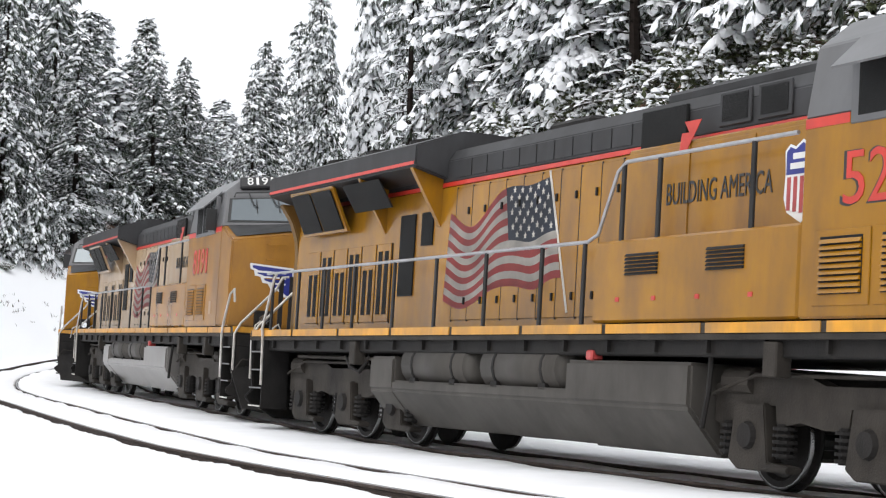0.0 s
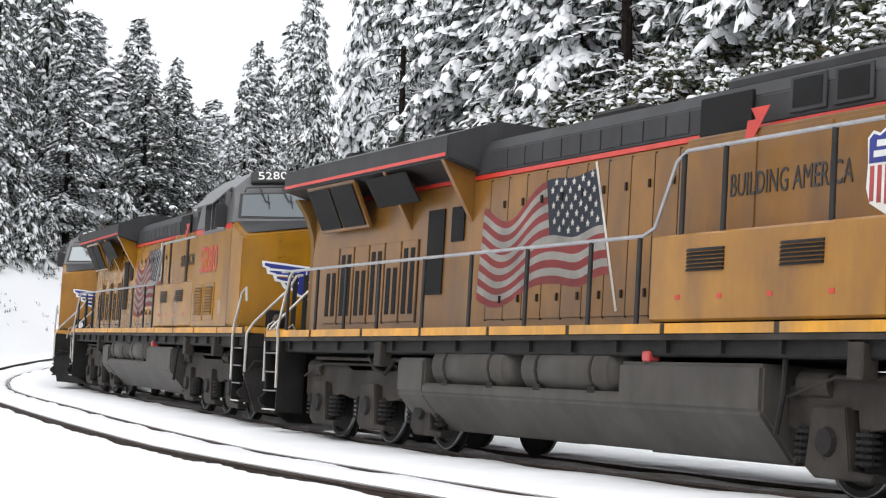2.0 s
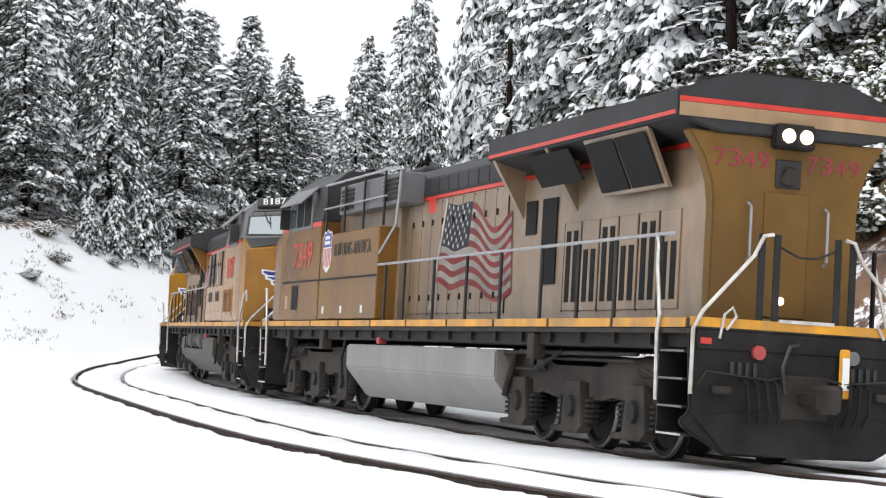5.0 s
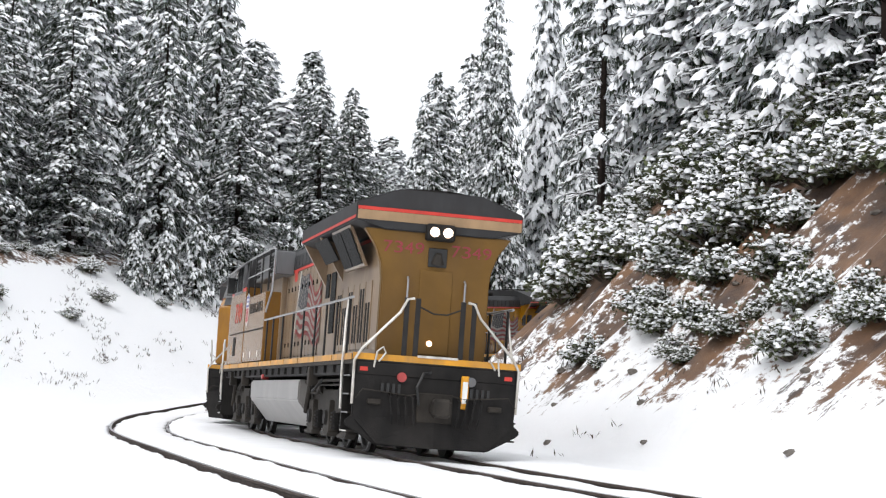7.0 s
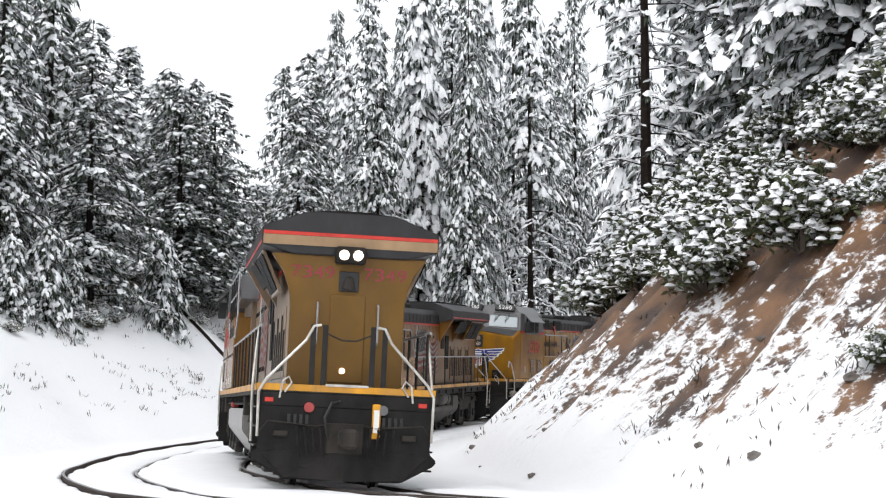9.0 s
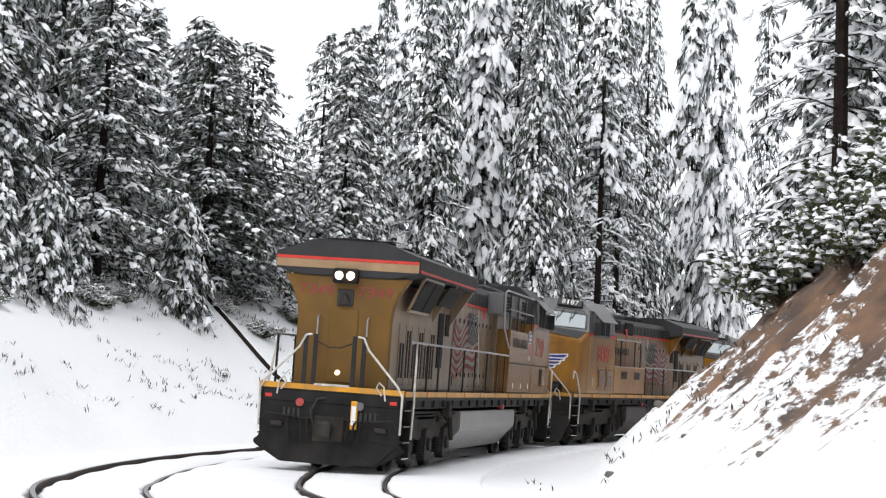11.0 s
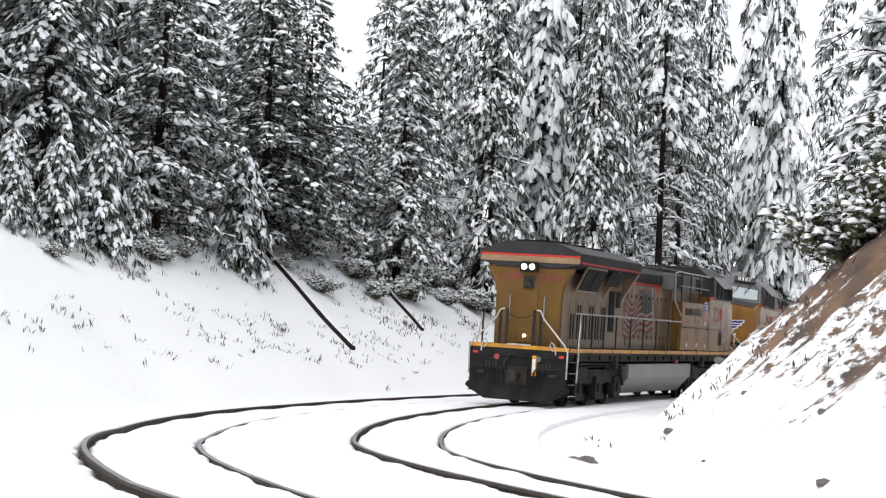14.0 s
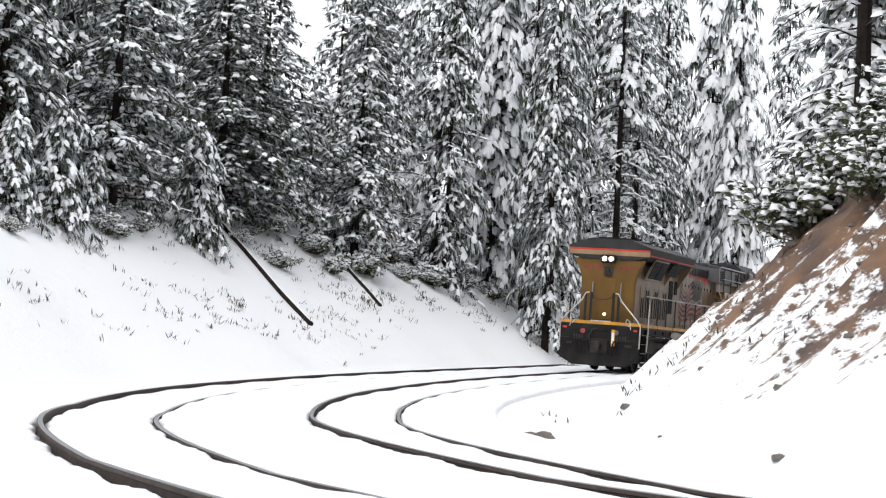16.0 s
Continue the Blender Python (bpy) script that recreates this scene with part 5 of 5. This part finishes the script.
def conifer_meshes(seed, high, reach, bare, branches, snow, sag_by, bulk=1.0):
    """Trunk, needles and snow of one conifer. bare: share of the trunk with only thin dead limbs."""
    rng = random.Random(seed)
    up = Vector((0, 0, 1))
    puff = max(1.0, snow)
    tv, tf, nv, nf, sv, sf = [], [], [], [], [], []
    r0 = 0.0095 * high + 0.03
    lean = Vector((rng.uniform(-0.012, 0.012), rng.uniform(-0.012, 0.012), 0))
    rings = 9
    for i in range(rings):
        h = high * i / (rings - 1)
        r = r0 * (1 - 0.95 * i / (rings - 1)) * (1.25 if i == 0 else 1)
        for k in range(7):
            a = 2 * math.pi * k / 7
            tv.append(Vector((math.cos(a) * r, math.sin(a) * r, h - (0.9 if i == 0 else 0))) + lean * h)
    for i in range(rings - 1):
        for k in range(7):
            tf.append((i * 7 + k, i * 7 + (k + 1) % 7, (i + 1) * 7 + (k + 1) % 7, (i + 1) * 7 + k))

    def limb(p, q, r):
        n0 = len(tv)
        d = (q - p).normalized()
        a = d.orthogonal().normalized()
        b = d.cross(a)
        for c, rr in ((p, r), (q, r * 0.35)):
            for k in range(3):
                tv.append(c + (a * math.cos(2.1 * k) + b * math.sin(2.1 * k)) * rr)
        for k in range(3):
            tf.append((n0 + k, n0 + (k + 1) % 3, n0 + 3 + (k + 1) % 3, n0 + 3 + k))

    def tuft(p, d, size, load):
        for _ in range(3):
            q = (d + Vector((rng.uniform(-0.7, 0.7), rng.uniform(-0.7, 0.7), rng.uniform(-0.5, 0.2)))).normalized()
            add_spray(nv, nf, p - up * rng.uniform(0, 0.12) * size, q, size * rng.uniform(0.8, 1.3), 0.13 * size, 0.3 * size, rng)
        add_spray(nv, nf, p - up * 0.05 * size, (d * 0.4 - up * 0.9).normalized(), size * rng.uniform(0.6, 1.0), 0.12 * size, 0.1 * size, rng)
        if rng.random() < load:
            (add_lump if bulk < 1.2 else add_cap)(sv, sf, p + d * size * 0.35 + up * 0.03 * size, (d - up * rng.uniform(0.1, 0.6)).normalized(), puff * size * rng.uniform(0.26, 0.55), puff * size * rng.uniform(0.2, 0.42), puff * size * rng.uniform(0.12, 0.26), rng)

    for bi in range(branches):
        u = 0.03 + 0.97 * (bi + rng.random()) / branches
        h = high * u
        az = bi * 2.39996 + rng.uniform(-0.6, 0.6)
        crown = max(0.0, (u - bare * 0.8) / (1 - bare * 0.8))
        dead = u < bare
        shape = (1 - crown) ** 0.8 * min(1, 0.5 + crown * 3)
        L = reach * (shape if not dead else 0.75) * rng.uniform(0.5, 1.3) + 0.3
        out = Vector((math.cos(az), math.sin(az), 0))
        base = up * h + lean * h
        rise, sag = rng.uniform(-0.1, 0.3), sag_by * rng.uniform(0.6, 1.7)
        load = min(1.0, snow * rng.choice((0.45, 0.8, 1.0, 1.15)))

        def on(t):
            return base + out * (L * t) + up * (rise * L * t - sag * L * t * t)
        limb(base, on(0.5), 0.011 * L + 0.012)
        limb(on(0.5), on(1.0), 0.006 * L + 0.008)
        if dead:
            for t in (0.3, 0.5, 0.7, 0.9):
                d = (Matrix.Rotation(rng.uniform(-1, 1), 3, "Z") @ out - up * 0.3).normalized()
                q = on(t) + d * rng.uniform(0.3, 0.7)
                limb(on(t), q, 0.012)
                for p, e in ((on(t), out), ((on(t) + q) / 2, d)):
                    if rng.random() < snow:
                        add_lump(sv, sf, p + up * 0.02, e, rng.uniform(0.15, 0.3), 0.045, 0.05, rng)
                if rng.random() < 0.55:
                    tuft(q, d, 0.34 * bulk, snow)
            continue
        n = max(2, int(L / 0.42 / bulk))
        for j in range(n):
            t = (j + rng.uniform(0.4, 1.0)) / n
            p = on(t)
            fwd = (on(min(t + 0.08, 1.05)) - p).normalized()
            for sgn in (-1, 1):
                d = (Matrix.Rotation(sgn * rng.uniform(0.35, 1.2), 3, "Z") @ fwd - up * rng.uniform(0.0, 0.5)).normalized()
                M = (0.25 + 0.34 * L * (1 - t)) * rng.uniform(0.6, 1.2)
                m = max(1, int(M / 0.36 / bulk))
                for i in range(m):
                    w = (i + 0.7) / m * M
                    tuft(p + d * w - up * (0.16 * w * w), d, rng.uniform(0.3, 0.46) * bulk, load)
            tuft(p, fwd, rng.uniform(0.34, 0.5) * bulk, load)
    return raw_mesh("trunk", tv, tf, BARK), raw_mesh("crown", nv, nf, NEEDLE), raw_mesh("snow_load", sv, sf, TREESNOW, True)


KINDS = {
    # height, reach, bare share, branches, snow, droop
    "fir_a": (20, 3.3, 0.06, 150, 0.74, 0.38),
    "fir_b": (19, 2.8, 0.06, 150, 1.0, 0.5),
    "fir_dark": (20, 3.6, 0.05, 160, 0.36, 0.45),
    "fir_white": (17, 3.0, 0.06, 150, 1.6, 0.5),
    "pine_a": (22, 2.9, 0.36, 130, 1.0, 0.34),
    "pine_b": (20, 2.5, 0.45, 120, 1.25, 0.34),
    "spire": (15, 1.7, 0.05, 120, 0.95, 0.38),
}
LABELS = {
    "fir_a": "tall snow-laden fir on the wooded slope", "fir_b": "snow-covered fir with drooping boughs", "fir_dark": "dark fir with a light dusting of snow",
    "fir_white": "fir almost white with fresh heavy snow", "pine_a": "tall pine with bare dark lower trunk", "pine_b": "slim pine with bare snow-lined lower limbs",
    "spire": "slender pointed fir dusted with snow", "young": "small young conifer bent under snow",
}
MESHES = {k: conifer_meshes(100 + i, *v) for i, (k, v) in enumerate(KINDS.items())}
FAR = {k: conifer_meshes(300 + i, *v[:3], int(v[3] * 0.85), *v[4:], bulk=1.45) for i, (k, v) in enumerate(KINDS.items())}
MESHES["young"] = conifer_meshes(77, 3.4, 0.9, 0.02, 70, 0.85, 0.8, bulk=0.7)
HEIGHT = {k: v[0] for k, v in KINDS.items()}
HEIGHT["young"] = 3.4


def tree(kind, x, y, high, spin, group="snowy conifers of the slope", wide=None, meshes=None):
    k = high / HEIGHT[kind]
    root = tagged(new("conifer"), LABELS[kind], "tree", group=group)
    root.matrix_basis = Matrix.Translation((x, y, height_at(x, y) - 0.25)) @ Matrix.Rotation(spin, 4, "Z") @ Matrix.Diagonal((wide or k, wide or k, k, 1))
    for name, me in zip(("trunk", "crown", "snow_load"), (meshes or MESHES)[kind]):
        o = new(name, me)
        o.parent = root
        if name == "snow_load":
            tagged(o, kind="stuff")
    return root


rng = random.Random(5)


def treetop(x, y):
    """Height of the wood's top: low across the saddle of the valley, tall on both of its flanks."""
    dx, dy = x + 11.5, y + 20.3
    far, way = math.hypot(dx, dy), math.degrees(math.atan2(dx, dy))
    if 15.2 < way < 18.8:
        return 1.0 + far * rng.choice((0.115, 0.13, 0.145, 0.175))
    if 12.6 < way <= 15.2:
        return 1.0 + far * rng.uniform(0.165, 0.2)
    if 18.8 <= way < 20.4:
        return 1.0 + far * rng.uniform(0.17, 0.2)
    return 1.0 + far * rng.uniform(0.2, 0.25)


def far_left(x, y):
    return math.degrees(math.atan2(x + 11.5, y + 20.3)) < 15.2


def stand(kind, x, y, wide, group="snowy conifers of the slope", meshes=None):
    tree(kind, x, y, max(treetop(x, y) - height_at(x, y), 5.0), rng.uniform(0, 6.28), group, wide, meshes)


# single trees that stand out along the outer bank: kind, place, breadth
KEY_TREES = [
    ("fir_a", 12.4, 82.5, 1.0), ("fir_dark", 18.6, 88.5, 1.15), ("fir_dark", 21.5, 92.0, 1.1), ("fir_b", 26.3, 92.6, 0.95), ("fir_b", 7.5, 79.0, 1.0),
    ("pine_a", 33.4, 99.0, 0.9), ("spire", 29.2, 98.0, 1.1), ("pine_a", 41.0, 103.5, 1.0), ("pine_b", 47.5, 105.0, 1.1), ("pine_b", 44.5, 110.0, 1.0),
    ("fir_b", 39.5, 98.5, 0.9), ("fir_a", 2.5, 76.0, 1.0), ("fir_b", -2.6, 72.5, 1.0),
]
for kind, x, y, wide in KEY_TREES:
    tree(kind, x, y, max(treetop(x, y), 1.0 + 0.165 * math.hypot(x + 11.5, y + 20.3)) - height_at(x, y), rng.uniform(0, 6.28), wide=wide)
for kind, s, d in (("fir_white", 110, 13.5), ("pine_a", 116, 12.5), ("fir_white", 121, 14.0), ("pine_a", 126, 12.0), ("fir_b", 131, 13.0), ("fir_white", 134, 9.5), ("pine_a", 139, 9.0), ("fir_b", 143, 8.5), ("fir_white", 148, 9.0), ("fir_white", 153, 8.5)):
    stand(kind, *place_on(s, d), 0.95)
for x, y, high in ((7.3, 75.8, 3.4), (9.2, 77.6, 4.0), (16.2, 84.2, 4.4), (5.6, 74.6, 3.0), (11.0, 80.0, 2.6), (14.2, 84.0, 2.4)):
    tree("young", x, y, high, rng.uniform(0, 6.28), "young conifers on the bank", high / 3.4)
# a tall pine on the edge of the cut
PINE = (19.7, 52.0)
px, py = PINE
tree("pine_b", px, py, 19, 0.7, "snowy conifers above the cut", 0.9)

# behind the cut, on the inside of the far bend
for i in range(12):
    stand(["fir_white", "fir_b", "pine_a"][i % 3], *place_on(80 + i * 3.0, -9.5 - (i % 3) * 3.0), rng.uniform(0.8, 1.05), "snowy conifers above the cut")

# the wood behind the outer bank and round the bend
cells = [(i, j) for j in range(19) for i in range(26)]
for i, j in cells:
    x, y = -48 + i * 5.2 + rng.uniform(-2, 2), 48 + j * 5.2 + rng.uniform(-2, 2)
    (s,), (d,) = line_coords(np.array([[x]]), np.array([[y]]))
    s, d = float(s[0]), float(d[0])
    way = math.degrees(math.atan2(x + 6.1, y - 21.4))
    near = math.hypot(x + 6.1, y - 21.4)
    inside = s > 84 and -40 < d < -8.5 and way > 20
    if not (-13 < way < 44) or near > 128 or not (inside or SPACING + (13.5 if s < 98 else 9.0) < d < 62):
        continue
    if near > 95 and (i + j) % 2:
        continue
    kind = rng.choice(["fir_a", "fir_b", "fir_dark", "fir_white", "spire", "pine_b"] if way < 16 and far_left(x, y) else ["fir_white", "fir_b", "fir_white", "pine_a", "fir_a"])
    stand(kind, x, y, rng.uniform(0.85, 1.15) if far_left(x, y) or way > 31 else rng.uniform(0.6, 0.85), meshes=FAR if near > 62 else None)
# the wood goes on behind the open ground
for i in range(20):
    s, d = -50 + i * 4.4, 32 + (i * 7) % 13 + rng.uniform(0, 3)
    kind = rng.choice(["fir_a", "fir_b", "fir_dark"])
    x, y = place_on(s, d)
    tree(kind, x, y, HEIGHT[kind] * rng.uniform(0.85, 1.1), rng.uniform(0, 6.28), "snowy conifers beyond the open ground", meshes=FAR)
# the wood above the cut, whitest there
for i in range(84):
    s, d = 6 + i * 1.25 + rng.uniform(-1.2, 1.2), -13.0 - (i % 4) * 4.6 - rng.uniform(0, 3.0)
    kind = rng.choice(["fir_white", "fir_white", "fir_white", "pine_b", "fir_white"])
    x, y = place_on(s, d)
    tree(kind, x, y, HEIGHT[kind] * rng.uniform(0.7, 1.0), rng.uniform(0, 6.28), "snowy conifers above the cut", rng.uniform(0.9, 1.2), meshes=FAR if d < -18 else None)


def shrub_meshes(seed, snow):
    rng2 = random.Random(seed)
    wv, wf, lv, lf, sv, sf = [], [], [], [], [], []
    for b in range(34):
        az, el = rng2.uniform(0, 6.28), rng2.uniform(0.25, 1.35)
        d = Vector((math.cos(az) * math.cos(el), math.sin(az) * math.cos(el), math.sin(el)))
        L = rng2.uniform(0.6, 1.15)
        tip = d * L
        n0 = len(wv)
        a = d.orthogonal().normalized()
        bb = d.cross(a)
        for c, r in ((Vector((0, 0, -0.1)), 0.025), (tip, 0.007)):
            for k in range(3):
                wv.append(c + (a * math.cos(2.1 * k) + bb * math.sin(2.1 * k)) * r)
        for k in range(3):
            wf.append((n0 + k, n0 + (k + 1) % 3, n0 + 3 + (k + 1) % 3, n0 + 3 + k))
        for j in range(17):
            p = d * L * rng2.uniform(0.45, 1.08) + Vector((rng2.uniform(-0.2, 0.2), rng2.uniform(-0.2, 0.2), rng2.uniform(-0.16, 0.1)))
            q = Vector((rng2.uniform(-1, 1), rng2.uniform(-1, 1), rng2.uniform(-0.6, 0.5))).normalized()
            add_spray(lv, lf, p, q, 0.15, 0.045, 0.02, rng2)
            add_spray(lv, lf, p, -q, 0.14, 0.045, 0.04, rng2)
            if rng2.random() < snow * 0.85:
                add_clump(sv, sf, p + Vector((0, 0, 0.04)), rng2.uniform(0.04, 0.105), rng2.uniform(0.04, 0.085), rng2)
    return raw_mesh("stems", wv, wf, TWIG), raw_mesh("foliage", lv, lf, LEAF), raw_mesh("snow_load", sv, sf, TREESNOW, True)


SHRUBS = [shrub_meshes(31 + i, 0.62 + 0.4 * (i % 2)) for i in range(4)]


def shrub(x, y, size, spin, group, i):
    root = tagged(new("shrub"), "evergreen shrub heaped with clumps of snow", "shrub", group=group)
    root.matrix_basis = Matrix.Translation((x, y, height_at(x, y))) @ Matrix.Rotation(spin, 4, "Z") @ Matrix.Diagonal((size, size, size * 0.9, 1))
    for name, me in zip(("stem", "foliage", "snow_load"), SHRUBS[i % 4]):
        o = new(name, me)
        o.parent = root
        if name == "snow_load":
            tagged(o, kind="stuff")


for i in range(200):
    s, d = 10 + (i * 0.618 * 70) % 70, -8.4 - 9.0 * (i / 200) - rng.uniform(0, 1.5)
    x, y = place_on(s, d)
    shrub(x, y, rng.uniform(0.8, 1.7), rng.uniform(0, 6.28), "shrubs on the cut", i * 2 if s > 46 else i)
for i in range(70):
    s, d = 58 + (i * 0.618 * 80) % 80, SPACING + 10.0 + rng.uniform(-1.0, 4.0)
    x, y = place_on(s, d)
    shrub(x, y, rng.uniform(0.4, 0.85), rng.uniform(0, 6.28), "shrubs along the outer bank", i)

for i in range(30):
    x, y = place_on(10 + (i * 0.618 * 22) % 22, -7.0 - rng.uniform(0, 3.2) * (0.4 + 0.6 * math.sin(i * 0.9) ** 2))
    shrub(x, y, rng.uniform(0.3, 0.85), rng.uniform(0, 6.28), "shrubs on the cut", i * 2)

for i in range(22):
    x, y = place_on(86 + (i * 5.3) % 24, SPACING + 9.4 + (i % 3) * 1.1)
    shrub(x, y, rng.uniform(0.7, 1.3), rng.uniform(0, 6.28), "shrubs along the outer bank", i * 2 + 1)

# dry stalks that poke through the snow
for name, count, s0, s1, d0, d1, tall in (("dry_stalks", 1000, 50, 110, SPACING + 6.0, SPACING + 13, 0.26), ("dry_stalks", 420, 15, 66, -12, -4.8, 0.2)):
    vv, ff = [], []
    for i in range(count):
        if i % 14 == 0:
            cs, cd, spread = rng.uniform(s0, s1), rng.uniform(d0, d1), rng.uniform(0.3, 1.4)
        s, d = cs + rng.gauss(0, spread), cd + rng.gauss(0, spread * 0.6)
        x, y = place_on(s, d)
        p = Vector((x, y, height_at(x, y) - 0.03))
        for k in range(rng.randint(2, 6)):
            q = Vector((rng.uniform(-1, 1), rng.uniform(-1, 1), rng.uniform(0.5, 1.4))).normalized() * tall * rng.uniform(0.4, 1.3)
            add_spray(vv, ff, p + Vector((rng.uniform(-0.15, 0.15), rng.uniform(-0.15, 0.15), 0)), q.normalized(), q.length, 0.018, 0.0, rng)
    tagged(new(name, raw_mesh(name, vv, ff, TWIG)), "dry brown stalks poking out of snow", "undergrowth", kind="stuff")


def log(s0, d0, s1, d1, r):
    (xa, ya), (xb, yb) = place_on(s0, d0), place_on(s1, d1)
    n = 8
    pts = []
    for i in range(n + 1):
        t = i / n
        x, y = xa + (xb - xa) * t, ya + (yb - ya) * t
        pts.append((x, y, height_at(x, y) + r * 0.5))
    root = tagged(new("fallen_log"), "dark fallen log half buried in snow", "log")
    part("bark", tube(pts, r, 8), BARK, root)
    part("snow_cap", tube([(x + 0.02, y + 0.03, z + r * 0.75) for x, y, z in pts], r * 0.6, 7), SNOW, root)


log(85.2, 15.6, 82.5, 10.1, 0.11)
log(92.5, 13.4, 91.0, 11.2, 0.09)


def boulder(s, d, size, seed):
    rr = random.Random(seed)
    bm = bmesh.new()
    bmesh.ops.create_icosphere(bm, subdivisions=2, radius=size)
    for v in bm.verts:
        v.co *= rr.uniform(0.75, 1.15)
        v.co.z *= 0.6
    x, y = place_on(s, d)
    z = height_at(x, y)
    ob = tagged(new("boulder", mesh_of("boulder", bm, STONE)), "small dark boulder showing through snow", "rock", group="boulders by the track")
    ob.matrix_basis = Matrix.Translation((x, y, z + size * 0.1))


for i in range(60):
    boulder(14 + (i * 0.618 * 50) % 50, -4.6 - (i % 9) * 0.8 - rng.uniform(0, 0.8), rng.uniform(0.05, 0.15), i)
for i in range(4):
    boulder(48.6 + 0.25 * i, -2.8 - 0.25 * (i % 2), 0.15, 60 + i)


def motions():
    times = [i * 0.25 for i in range(65)]
    run_t, run_s = [a for a, _ in RUN], [b for _, b in RUN]
    slopes = []
    for i in range(len(RUN)):
        a, b = max(i - 1, 0), min(i + 1, len(RUN) - 1)
        slopes.append((run_s[b] - run_s[a]) / (run_t[b] - run_t[a]))

    def along(t):
        i = min(max(sum(1 for a in run_t if a <= t) - 1, 0), len(RUN) - 2)
        h = run_t[i + 1] - run_t[i]
        u = (t - run_t[i]) / h
        return (run_s[i] * (1 + 2 * u) * (1 - u) ** 2 + slopes[i] * h * u * (1 - u) ** 2 + run_s[i + 1] * u * u * (3 - 2 * u) + slopes[i + 1] * h * u * u * (u - 1))
    for ob, k, turned in CONSIST:
        walk(ob, [(t, engine_pose(along(t) + 22.9 * k, turned)) for t in times])


motions()
